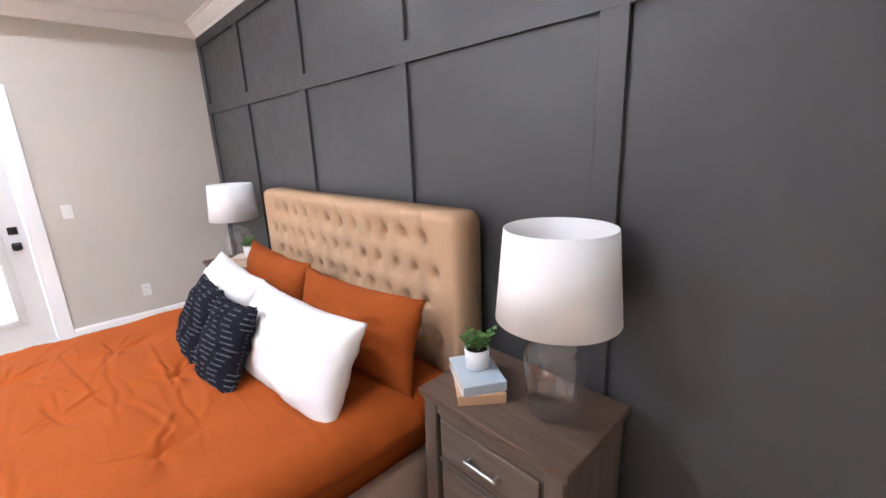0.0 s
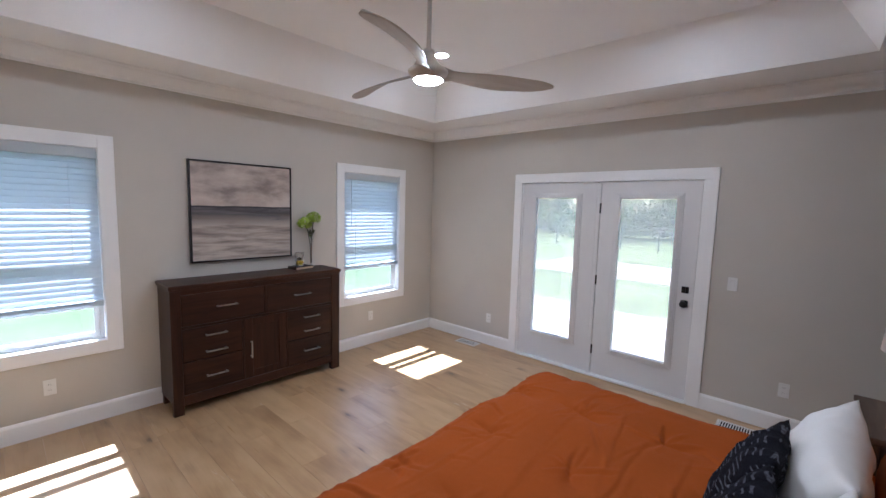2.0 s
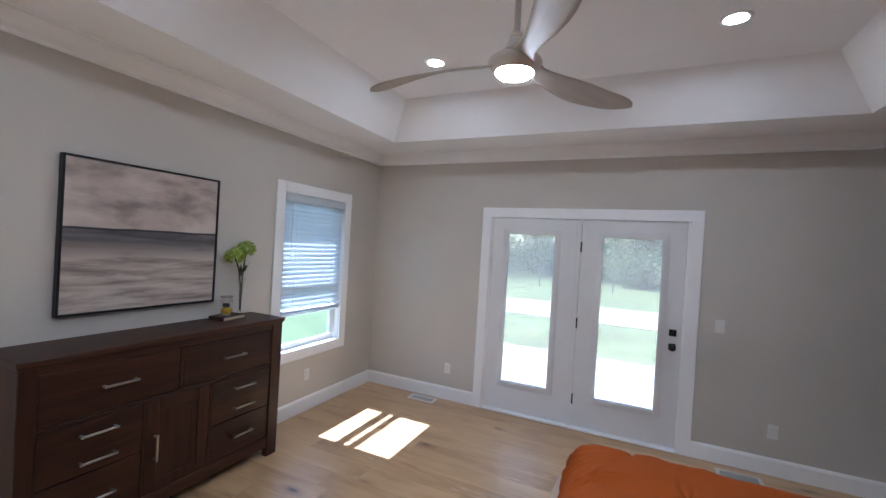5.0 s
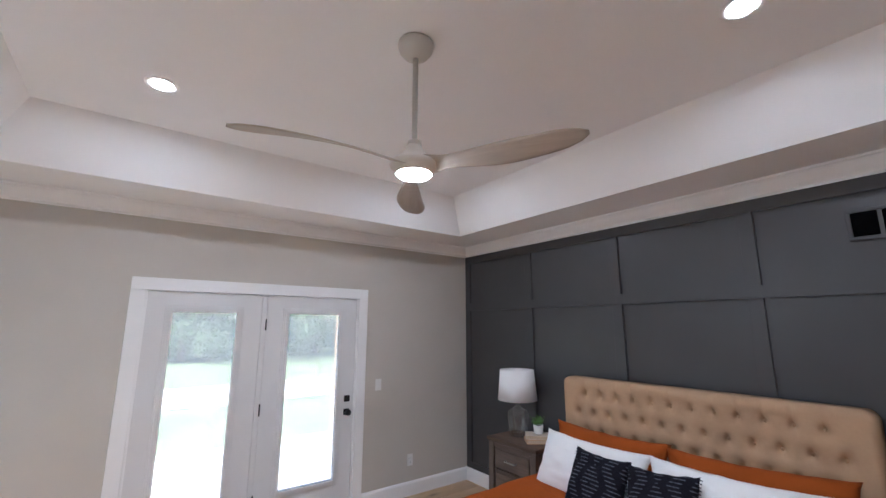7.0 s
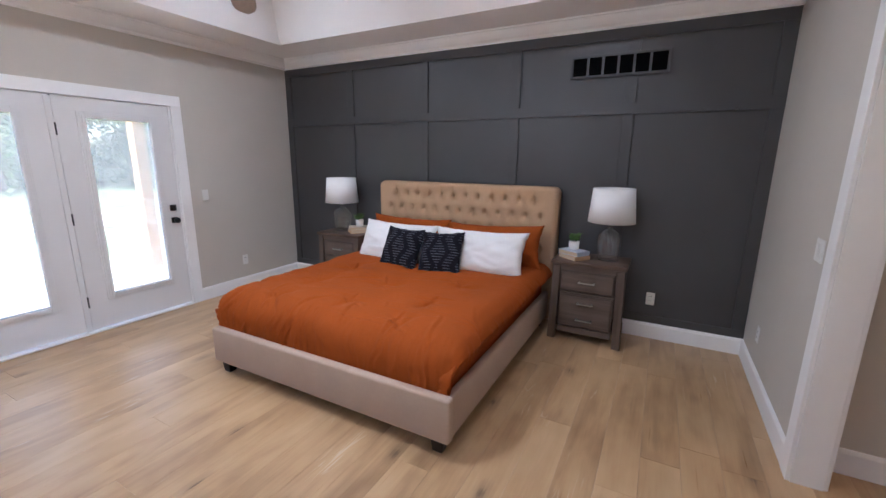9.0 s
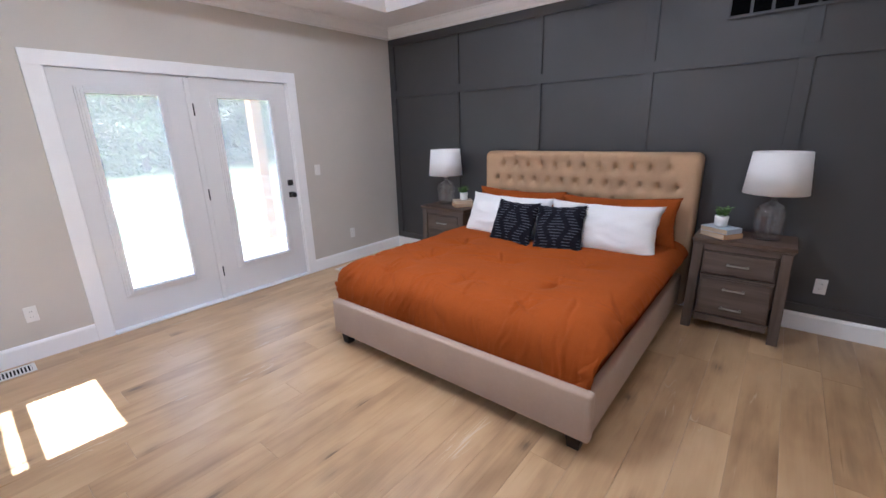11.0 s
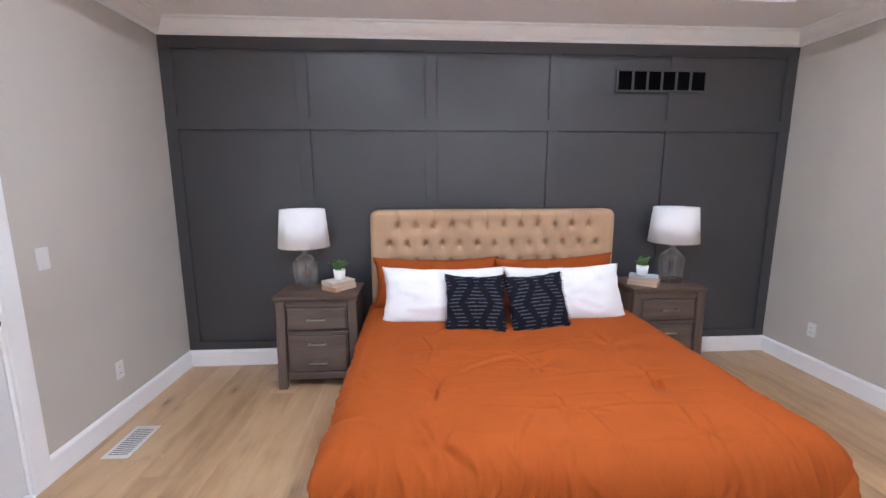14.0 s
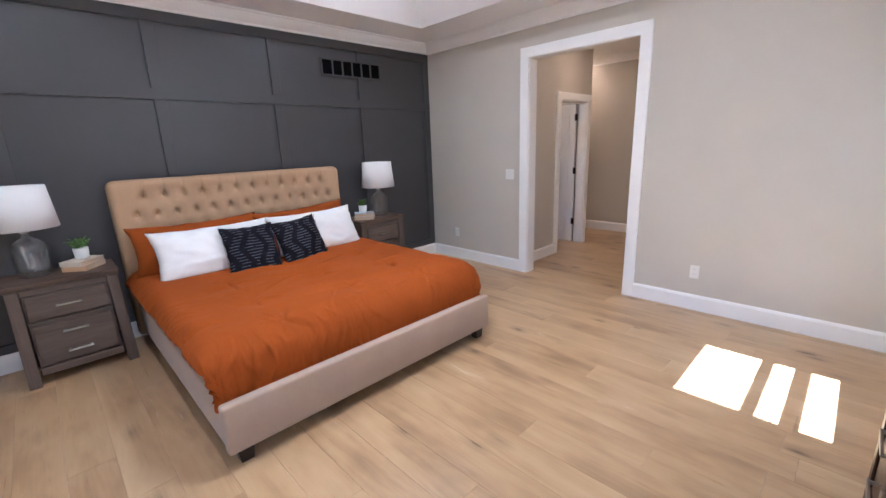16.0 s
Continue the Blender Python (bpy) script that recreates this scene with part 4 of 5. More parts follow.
# comforter laid over the mattress, tucked inside the foot rail
def comforter():
    bm = bmesh.new()
    x_foot, x_head, half, top, r, rx = -0.172, 1.83, 1.005, 0.612, 0.135, 0.21
    flat_y = half - r
    tufts = [(x, y) for x in (-0.02, 0.40, 0.82) for y in (-0.53, 0.53)] + [(x, y) for x in (0.15, 0.57, 0.99) for y in (0.0,)] + [(0.18, -0.98), (0.18, 0.98)]
    na, nb = 320, 350
    la, lb = (x_head - x_foot - rx) + rx * math.pi / 2 + 0.13, flat_y + r * math.pi / 2 + 0.20

    def fold(c, flat, r):
        if c <= flat:
            return c, 0.0
        a = (c - flat) / r
        if a < math.pi / 2:
            return flat + r * math.sin(a), r * (1 - math.cos(a))
        return flat + r, r + (c - flat - r * math.pi / 2)

    # long pressed-in folds, mostly across the bed
    crease_rng = random.Random(4)
    folds = []
    for _ in range(10):
        folds.append((crease_rng.uniform(-0.1, 1.25), crease_rng.uniform(-0.85, 0.85), radians(crease_rng.gauss(90, 16)), crease_rng.uniform(0.10, 0.34), crease_rng.choice((-1, 1)) * crease_rng.uniform(0.003, 0.007), crease_rng.uniform(0, 9)))
    for _ in range(6):
        folds.append((crease_rng.uniform(-0.1, 1.1), crease_rng.uniform(-0.9, 0.9), radians(crease_rng.gauss(10, 25)), crease_rng.uniform(0.06, 0.18), crease_rng.uniform(0.002, 0.005), crease_rng.uniform(0, 9)))
    for fx in (-0.02, 0.13, 0.22, 0.38, 0.47, 0.66, 0.74, 0.93, 1.05, 1.16):
        folds.append((fx + crease_rng.uniform(-0.03, 0.03), crease_rng.uniform(-0.25, 0.25), radians(crease_rng.gauss(90, 5)), crease_rng.uniform(0.40, 0.8), crease_rng.uniform(0.003, 0.0055), crease_rng.uniform(0, 9)))
    for fy in (-0.76, -0.47, -0.12, 0.22, 0.58):
        folds.append((0.0, fy, radians(crease_rng.gauss(8, 14)), crease_rng.uniform(0.14, 0.24), crease_rng.uniform(0.006, 0.011), crease_rng.uniform(0, 9)))
    # short sharp puckers that run out from the tufts
    for tx, ty in tufts:
        for turn in (90, 78, 165, 20, 250):
            fa = radians(turn + crease_rng.uniform(-18, 18))
            fl = crease_rng.uniform(0.05, 0.13)
            folds.append((tx + 0.8 * fl * math.cos(fa), ty + 0.8 * fl * math.sin(fa), fa, fl, crease_rng.uniform(0.005, 0.009), crease_rng.uniform(0, 9)))
    folds = [(fx, fy, math.cos(fa), math.sin(fa), fl, fh, fs) for fx, fy, fa, fl, fh, fs in folds]

    grid_v = []
    for i in range(na + 1):
        ca = la * i / na                              # cloth length from the head end
        px, dx = fold(ca, x_head - x_foot - rx, rx)
        row = []
        for j in range(nb + 1):
            cb = -lb + 2 * lb * j / nb
            py, dy = fold(abs(cb), flat_y, r)
            x, y = x_head - px, math.copysign(py, cb)
            k = 2.6
            drop = (dx ** k + dy ** k) ** (1 / k)
            if dx > 0 and dy > 0:
                s = min(1.0, dx / rx) * min(1.0, dy / r)
                x += 0.02 * s
                y -= math.copysign(0.02 * s, y)
            z = top - drop
            # the hem is tucked in behind the rails
            tuck = min(1.0, max(0.0, (min(1.0, dy / 0.10) * drop - 0.09) / 0.13))
            tuck = tuck * tuck * (3 - 2 * tuck)
            y -= math.copysign(0.09 * tuck, y)
            edge = min(1.0, drop / 0.2)
            # plump quilting, dimples and gathers
            puff = 0.016 * noise.noise(Vector((x * 2.1, y * 2.1, 3.0))) + 0.006 * noise.noise(Vector((x * 6.0, y * 5.0, 1.0)))
            for tx, ty in tufts:
                ex, ey = x - tx, y - ty
                d = math.hypot(ex, ey)
                if d < 0.30:
                    ang = math.atan2(ey, ex)
                    puff -= 0.020 * math.exp(-(d / 0.028) ** 2) + 0.012 * math.exp(-(d / 0.10) ** 2)
                    crease = 1.3 * max(0.0, math.cos(ang * 1.0 - 2.4 - tx * 5 - ty * 3)) ** 14 + 1.0 * max(0.0, math.cos(ang + 0.5 + tx * 7)) ** 20
                    puff -= 0.016 * crease * math.exp(-((d - 0.06) / 0.10) ** 2)
            for fx, fy, fc, fsn, fl, fh, fs in folds:
                u = (x - fx) * fc + (y - fy) * fsn
                if abs(u) < fl * 1.2:
                    v = -(x - fx) * fsn + (y - fy) * fc + 0.03 * noise.noise(Vector((u * 4, fs, 0)))
                    if abs(v) < 0.09:
                        puff += fh * max(0.0, 1 - (u / fl) ** 2) * (math.exp(-((v - 0.012) / 0.016) ** 2) - 0.8 * math.exp(-((v + 0.008) / 0.010) ** 2))
            wr = noise.noise(Vector((x * 3.0 + 1.6 * noise.noise(Vector((x * 2, y * 2, 7))), y * 11.0, 5.0)))
            puff += 0.004 * max(0.0, 1 - abs(wr) * 6) * (0.2 + edge)
            w2 = noise.noise(Vector((x * 7.5 + 2.0 * noise.noise(Vector((x * 1.5, y * 1.5, 11))), y * 2.2, 9.0)))
            puff += 0.005 * max(0.0, 1 - abs(w2) * 7) * max(0.0, noise.noise(Vector((x * 1.3, y * 1.3, 4.0))) + 0.35)
            # pleats where the cloth is pressed in behind the foot rail, strongest at the corners
            ply = max(0.0, noise.noise(Vector((cb * 2.3, 4, 4))) + 0.25) + 1.3 * max(0.0, min(0.3, abs(cb) - 0.62))
            run = noise.noise(Vector((cb * 13 + 1.2 * noise.noise(Vector((cb * 4, dx * 6, 2))), dx * 1.6, 6.0)))
            fine = noise.noise(Vector((cb * 31, dx * 2.5, 8.0)))
            gather = (max(0.0, 1 - 4.5 * abs(run)) * 0.024 + max(0.0, 1 - 5 * abs(fine)) * 0.010) * min(1.0, dx / 0.10) * (0.25 + ply)
            gather *= 1 - 0.8 * min(1.0, dy / r)
            side_run = noise.noise(Vector((ca * 9 + noise.noise(Vector((ca * 3, dy * 5, 2))), dy * 1.5, 14.0)))
            gather_side = max(0.0, 1 - 4 * abs(side_run)) * min(1.0, dy / 0.12) * 0.010 * (1 - 0.7 * tuck)
            out_x = min(1.0, dx / rx) if dx else 0.0
            out_y = min(1.0, dy / r) if dy else 0.0
            n = Vector((-out_x, math.copysign(out_y, cb), max(0.05, 1 - max(out_x, out_y)))).normalized()
            p = Vector((x, y, z)) + n * (puff * (1 - 0.5 * edge) + gather + gather_side)
            row.append(bm.verts.new(p))
        grid_v.append(row)
    for i in range(na):
        for j in range(nb):
            bm.faces.new((grid_v[i][j], grid_v[i + 1][j], grid_v[i + 1][j + 1], grid_v[i][j + 1]))
    bmesh.ops.recalc_face_normals(bm, faces=bm.faces)
    if sum(f.normal.z for f in bm.faces) < 0:
        bmesh.ops.reverse_faces(bm, faces=bm.faces)
    return bm


quilt = part("comforter", comforter(), M_RUST, None, "rust orange quilted comforter over the bed", True, at=pose(0, 2.555, 0))
tagged(quilt, category="comforter")
for tx in (-0.02, 0.40, 0.82):
    for ty in (-0.53, 0.53):
        part("tuft_stitch", lathe([(0, 0.003), (0.005, 0.002), (0.007, 0), (0, -0.001)], 8), M_SHAM, quilt, "stitched tuft", at=pose(tx, ty, 0.578))
for tx in (0.15, 0.57, 0.99):
    part("tuft_stitch", lathe([(0, 0.003), (0.005, 0.002), (0.007, 0), (0, -0.001)], 8), M_SHAM, quilt, "stitched tuft", at=pose(tx, 0, 0.578))
solid = quilt.modifiers.new("thickness", "SOLIDIFY")
solid.thickness, solid.offset = 0.02, -1


def pillow_mesh(w, h, t, seed, droop=0.0):
    """A stuffed pillow in the y-z plane, base at z=0, thick along x."""
    bm = bmesh.new()
    n, m = 34, 26
    sides = []
    for side in (1, -1):
        rows = []
        for j in range(m + 1):
            row = []
            for i in range(n + 1):
                u, v = -1 + 2 * i / n, -1 + 2 * j / m
                pull = 1 - 0.085 * (1 - v * v) * abs(u) ** 2
                pully = 1 - 0.10 * (1 - u * u) * abs(v) ** 2
                y, z = w / 2 * u * pull, h / 2 * v * pully
                fat = max(0.0, (1 - abs(u) ** 2.6) * (1 - abs(v) ** 2.4)) ** 0.55
                lump = 1 + 0.16 * noise.noise(Vector((u * 1.6, v * 1.6, seed + side)))
                x = side * t / 2 * fat * lump
                crease = noise.noise(Vector((u * 4 + seed, v * 4, seed * 2.0 + side))) + 1.4 * max(0.0, 1 - 5 * abs(noise.noise(Vector((u * 2.2 + 3 * seed, v * 2.2, seed + 5.0)))))
                x += side * 0.007 * crease * fat ** 0.5
                y += 0.006 * noise.noise(Vector((v * 4, seed, u))) * abs(u)
                z += 0.007 * noise.noise(Vector((u * 4, seed, v + 3))) * abs(v)
                z -= droop * max(0.0, v) * (1 - u * u) * h * 0.5
                row.append((x, y, z + h / 2))
            rows.append(row)
        sides.append(rows)
    front = [[bm.verts.new(p) for p in r] for r in sides[0]]
    back = [[front[j][i] if i in (0, n) or j in (0, m) else bm.verts.new(sides[1][j][i]) for i in range(n + 1)] for j in range(m + 1)]
    for j in range(m):
        for i in range(n):
            bm.faces.new((front[j][i], front[j][i + 1], front[j + 1][i + 1], front[j + 1][i]))
            try:
                bm.faces.new((back[j][i], back[j + 1][i], back[j + 1][i + 1], back[j][i + 1]))
            except ValueError:
                pass
    bmesh.ops.recalc_face_normals(bm, faces=bm.faces)
    return bm


def pillow(label, mat, w, h, t, at, seed, droop=0.0, group="pillows on the bed"):
    p = part("pillow", pillow_mesh(w, h, t, seed, droop), mat, None, label, True, at=at)
    return tagged(p, category="pillow", group=group)


# shams against the headboard, white pillows before them, two small dark cushions in front
pillow("rust orange sham standing against the headboard", M_SHAM, 0.97, 0.42, 0.20, pose(1.60, 3.03, 0.565, 0, 16, -2), 1, 0.03)
pillow("rust orange sham standing against the headboard", M_SHAM, 0.97, 0.42, 0.20, pose(1.60, 2.085, 0.565, -2, 16, 2), 2, 0.03)
pillow("plump white pillow leaning on an orange sham", M_WHITE, 0.88, 0.435, 0.23, pose(1.27, 2.99, 0.557, 0, 27, -3), 3, 0.02)
pillow("plump white pillow leaning on an orange sham", M_WHITE, 0.88, 0.435, 0.23, pose(1.27, 2.11, 0.557, 0, 27, 4), 4, 0.02)
for y, yaw, roll, seed in ((2.798, -2, 1, 5), (2.362, 3, -4, 6)):
    c = pillow("navy woven cushion with stitched zigzag dashes", M_NAVY, 0.410, 0.415, 0.14, pose(1.075, y, 0.562, roll, 27, yaw), seed, 0.0)
    rng = random.Random(seed)
    bm = bmesh.new()
    for s in (-1, 1):
        for k in range(22):
            z, y0 = 0.02 + k * 0.0178, s * (0.201 - 0.010 * (1 - (k / 10.5 - 1) ** 2))
            box(bm, -0.003 + rng.uniform(-0.004, 0.004), 0.003, min(y0, y0 + s * rng.uniform(0.004, 0.013)), max(y0, y0 + s * 0.006), z, z + 0.006)
    tagged(part("fringe", bm, M_FRINGE, c, "short dark fringe"), kind="stuff")


# ---- nightstands and what stands on them ----
def bar_handle(parent, x, y, z, half, mat=M_NICKEL, vertical=False, label="brushed nickel bar handle"):
    """A square bar pull on two posts, standing out along -x or +x of its face."""
    s = -1 if x[1] < x[0] else 1
    bm = bmesh.new()
    face, out = x
    if vertical:
        box(bm, min(out, out - s * 0.010), max(out, out - s * 0.010), y - 0.006, y + 0.006, z - half, z + half, bev=0.002)
        for d in (-half + 0.012, half - 0.012):
            box(bm, min(face, out), max(face, out) - 0.0, y - 0.005, y + 0.005, z + d - 0.005, z + d + 0.005)
    else:
        box(bm, min(out, out - s * 0.010), max(out, out - s * 0.010), y - half, y + half, z - 0.006, z + 0.006, bev=0.002)
        for d in (-half + 0.010, half - 0.010):
            box(bm, min(face, out), max(face, out), y + d - 0.006, y + d + 0.006, z - 0.006, z + 0.006, bev=0.001)
    return part("handle", bm, mat, parent, label)


def nightstand():
    """Front towards -x; origin on the floor, middle of the back."""
    t = thing("nightstand", "grey-brown wooden nightstand with two drawers beside the bed", "nightstand", None, "nightstands")
    d, h = 0.40, 0.72
    bm = boxes((-d - 0.012, 0.0, -0.305, 0.305, h - 0.028, h), bev=0.005, seg=2)
    part("top", bm, M_NSTOP, t)
    part("moulding", boxes((-d - 0.004, -0.002, -0.298, 0.298, h - 0.042, h - 0.0285), bev=0.004), M_NSW, t)
    for y0, y1 in ((-0.290, -0.226), (0.226, 0.290)):
        bm = boxes((-d, -d + 0.05, y0, y1, 0, h - 0.043), bev=0.004)
        s = -1 if y0 < 0 else 1
        for v in bm.verts:
            if v.co.z < 0.2:
                v.co.y += s * 0.014 * (0.2 - v.co.z) / 0.2
                v.co.x -= 0.008 * (0.2 - v.co.z) / 0.2
        part("front_post", bm, M_NSV, t)
        part("back_leg", boxes((-0.055, -0.005, y0 + (0.02 if y0 > 0 else 0), y1 - (0 if y0 > 0 else 0.02), 0, 0.11), bev=0.004), M_NSV, t)
    for y0, y1 in ((-0.283, -0.262), (0.262, 0.283)):
        part("side_panel", boxes((-d + 0.051, -0.004, y0, y1, 0.111, h - 0.043)), M_NSV, t)
    part("back_panel", boxes((-0.018, -0.004, -0.261, 0.261, 0.111, h - 0.043)), M_NSV, t)
    part("top_rail", boxes((-d + 0.006, -d + 0.04, -0.225, 0.225, 0.637, h - 0.043), bev=0.002), M_NSW, t)
    part("middle_rail", boxes((-d + 0.008, -d + 0.04, -0.225, 0.225, 0.435, 0.449), bev=0.002), M_NSW, t)
    bm = boxes((-d + 0.004, -d + 0.04, -0.225, 0.225, 0.075, 0.128), bev=0.003)
    part("bottom_rail", bm, M_NSW, t)
    part("dust_board", boxes((-d + 0.041, -0.02, -0.26, 0.26, 0.112, 0.127)), M_NSW, t)
    for z0, z1, pulls in ((0.452, 0.634, (0.545,)), (0.131, 0.432, (0.357, 0.210))):
        dr = part("drawer", boxes((-d + 0.014, -d + 0.04, -0.221, 0.221, z0 + 0.002, z1 - 0.002), bev=0.002), M_NSW, t)
        part("raised_panel", boxes((-d + 0.003, -d + 0.0138, -0.211, 0.211, z0 + 0.011, z1 - 0.011), bev=0.007, seg=2), M_NSW, dr)
        for z in pulls:
            bar_handle(dr, (-d + 0.004, -d - 0.028), 0.0, z, 0.068)
    return t


ns = nightstand()
ns.matrix_basis = pose(1.985, 1.20, 0)
copy_thing(ns, pose(1.945, 3.912, 0))


def table_lamp():
    t = thing("table_lamp", "clear glass jug lamp with white drum shade on the nightstand", "lamp", None, "table lamps")
    outer = [(0, 0.0), (0.082, 0.0), (0.088, 0.006), (0.094, 0.07), (0.101, 0.15), (0.103, 0.185), (0.098, 0.215), (0.080, 0.242), (0.050, 0.258), (0.030, 0.268), (0.025, 0.285), (0.024, 0.298)]
    part("glass_base", lathe(outer, 48), M_LAMPG, t, "clear glass jug", True)
    part("stem", lathe([(0, 0.299), (0.027, 0.299), (0.027, 0.306), (0.012, 0.312), (0.011, 0.35), (0.018, 0.352), (0.018, 0.40), (0, 0.40)], 24), M_CHROME, t, "chrome neck and socket", True)
    part("shade", lathe([(0.191, 0.330), (0.166, 0.615), (0.163, 0.615), (0.188, 0.330)], 56, close=True), M_SHADE, t, "white fabric drum shade", True)
    part("spider", boxes((-0.164, 0.164, -0.0015, 0.0015, 0.545, 0.548), (-0.0015, 0.0015, -0.164, 0.164, 0.5485, 0.5515), (-0.002, 0.002, -0.002, 0.002, 0.40, 0.545)), M_CHROME, t)
    return t


lamp = table_lamp()
lamp.matrix_basis = pose(1.80, 1.075, 0.7205)
copy_thing(lamp, pose(1.785, 4.035, 0.7205))


def book(name_label, cover, w, d, h, at):
    t = thing("book", name_label, "book", at, "stacked books")
    part("page_block", boxes((-w / 2 + 0.004, w / 2 - 0.004, -d / 2 + 0.001, d / 2 - 0.004, 0.003, h - 0.003)), M_PAGE, t, "yellowed page block")
    part("front_cover", boxes((-w / 2, w / 2, -d / 2, d / 2, h - 0.0028, h), bev=0.001), cover, t)
    part("back_cover", boxes((-w / 2, w / 2, -d / 2, d / 2, 0, 0.0028), bev=0.001), cover, t)
    part("spine", boxes((-w / 2, w / 2, -d / 2 - 0.003, -d / 2, 0, h), bev=0.001), cover, t)
    return t


def potted_plant(at):
    t = thing("potted_plant", "small green succulent in a white pot on the books", "plant", at, "potted plants")
    part("pot", lathe([(0, 0), (0.036, 0), (0.041, 0.004), (0.046, 0.078), (0.042, 0.078), (0.037, 0.062), (0, 0.062)], 36), M_POT, t, "white ceramic pot", True)
    part("soil", lathe([(0, 0.067), (0.039, 0.066), (0.037, 0.0625), (0, 0.0625)], 24), M_SOIL, t)
    rng = random.Random(11)
    for k in range(18):
        a, out, up = rng.uniform(0, 6.28), rng.uniform(0.008, 0.068), rng.uniform(0.04, 0.085)
        bm = bmesh.new()
        base, tip = Vector((0.012 * math.cos(a), 0.012 * math.sin(a), 0.06)), Vector((out * math.cos(a), out * math.sin(a), 0.06 + up))
        for s in range(9):
            c = base.lerp(tip, 0.35 + 0.65 * s / 8)
            ang = s * 2.4 + a
            side = Vector((math.cos(ang), math.sin(ang), 0.35)).normalized()
            ln, wd = rng.uniform(0.016, 0.026), rng.uniform(0.007, 0.011)
            acr = side.cross(Vector((0, 0, 1))).normalized()
            mid = c + side * ln * 0.5
            q = [bm.verts.new(p) for p in (c, mid + acr * wd, c + side * ln + Vector((0, 0, 0.003)), mid - acr * wd, mid + Vector((0, 0, 0.0035)), mid - Vector((0, 0, 0.0025)))]
            for i in range(4):
                bm.faces.new((q[i], q[(i + 1) % 4], q[4]))
                bm.faces.new((q[(i + 1) % 4], q[i], q[5]))
        part("sprig", bm, M_LEAF, t)
    return t


Z = 0.7205
book("tan cloth book lying on the nightstand", M_BOOK_TAN, 0.165, 0.215, 0.036, pose(1.725, 1.345, Z, 0, 0, -40))
book("pale blue cloth book on another book", M_BOOK_BLUE, 0.155, 0.21, 0.036, pose(1.722, 1.35, Z + 0.0365, 0, 0, -31))
potted_plant(pose(1.735, 1.355, Z + 0.0735, 0, 0, 20))
book("tan cloth book lying on the nightstand", M_BOOK_TAN, 0.16, 0.21, 0.034, pose(1.755, 3.775, Z, 0, 0, -128))
book("cream cloth book on another book", M_BOOK_CREAM, 0.155, 0.205, 0.034, pose(1.76, 3.78, Z + 0.0345, 0, 0, -136))
potted_plant(pose(1.775, 3.775, Z + 0.0695, 0, 0, 140))

# ---- dresser ----
dr = thing("dresser", "dark espresso wooden dresser with drawers and a middle door", "dresser", pose(W + 0.015, 2.55, 0))
D = 0.368                                   # depth; front towards +x
part("top", boxes((0.0, D + 0.012, -0.775, 0.775, 1.035, 1.065), bev=0.005, seg=2), M_ESP, dr)
part("top_moulding", boxes((0.0, D + 0.002, -0.767, 0.767, 1.02, 1.0345), bev=0.003), M_ESP, dr)
for y0, y1 in ((-0.765, -0.69), (0.67, 0.765)):
    part("front_post", boxes((D - 0.05, D, y0, y1, 0, 1.019), bev=0.004), M_ESPV, dr)
    part("back_leg", boxes((0.002, 0.05, min(y0, y1) + 0.01, max(y0, y1) - 0.01, 0, 0.09), bev=0.003), M_ESPV, dr)
for y0, y1 in ((-0.76, -0.738), (0.738, 0.76)):
    part("side_panel", boxes((0.002, D - 0.051, y0, y1, 0.091, 1.019)), M_ESPV, dr)
part("back_panel", boxes((0.001, 0.012, -0.737, 0.737, 0.10, 1.019)), M_ESPV, dr)
part("bottom_rail", boxes((D - 0.035, D - 0.004, -0.689, 0.669, 0.075, 0.155), bev=0.003), M_ESP, dr)
part("top_rail", boxes((D - 0.035, D - 0.006, -0.689, 0.669, 0.985, 1.019), bev=0.002), M_ESP, dr)
part("middle_rail", boxes((D - 0.035, D - 0.006, -0.689, 0.669, 0.705, 0.725), bev=0.003), M_ESP, dr)
# solid near-black core, for the shade behind the drawer gaps
part("carcass", boxes((0.013, D - 0.06, -0.70, 0.70, 0.10, 1.0)), M_HOLLOW, dr)
for y in (-0.01, ):
    part("divider", boxes((D - 0.035, D - 0.006, y - 0.012, y + 0.006, 0.7255, 0.9845), bev=0.002), M_ESPV, dr)
for y in (-0.216, 0.188):
    part("divider", boxes((D - 0.035, D - 0.006, y - 0.007, y + 0.007, 0.1555, 0.7045), bev=0.002), M_ESPV, dr)
for y0, y1, z0, z1, pulls in ((-0.687, -0.025, 0.728, 0.982, ((-0.35, 0.862),)), (-0.001, 0.667, 0.728, 0.982, ((0.345, 0.857),)), (-0.687, -0.225, 0.432, 0.702, ((-0.44, 0.632), (-0.44, 0.492))), (-0.687, -0.225, 0.158, 0.424, ((-0.44, 0.285),)), (0.197, 0.667, 0.410, 0.702, ((0.44, 0.622), (0.44, 0.482))), (0.197, 0.667, 0.158, 0.402, ((0.44, 0.282),))):
    d = part("drawer", boxes((D - 0.03, D - 0.009, y0, y1, z0, z1), bev=0.004, seg=2), M_ESP, dr)
    for py, pz in pulls:
        bar_handle(d, (D - 0.009, D + 0.026), py, pz, 0.085)
door = part("cabinet_door", boxes((D - 0.03, D - 0.014, -0.207, 0.179, 0.158, 0.702), bev=0.002), M_ESPV, dr)
for y0, y1, z0, z1 in ((-0.207, -0.135, 0.158, 0.702), (0.107, 0.179, 0.158, 0.702), (-0.134, 0.106, 0.158, 0.225), (-0.134, 0.106, 0.635, 0.702)):
    part("stile", boxes((D - 0.0139, D - 0.007, y0, y1, z0, z1), bev=0.002), M_ESPV, door)
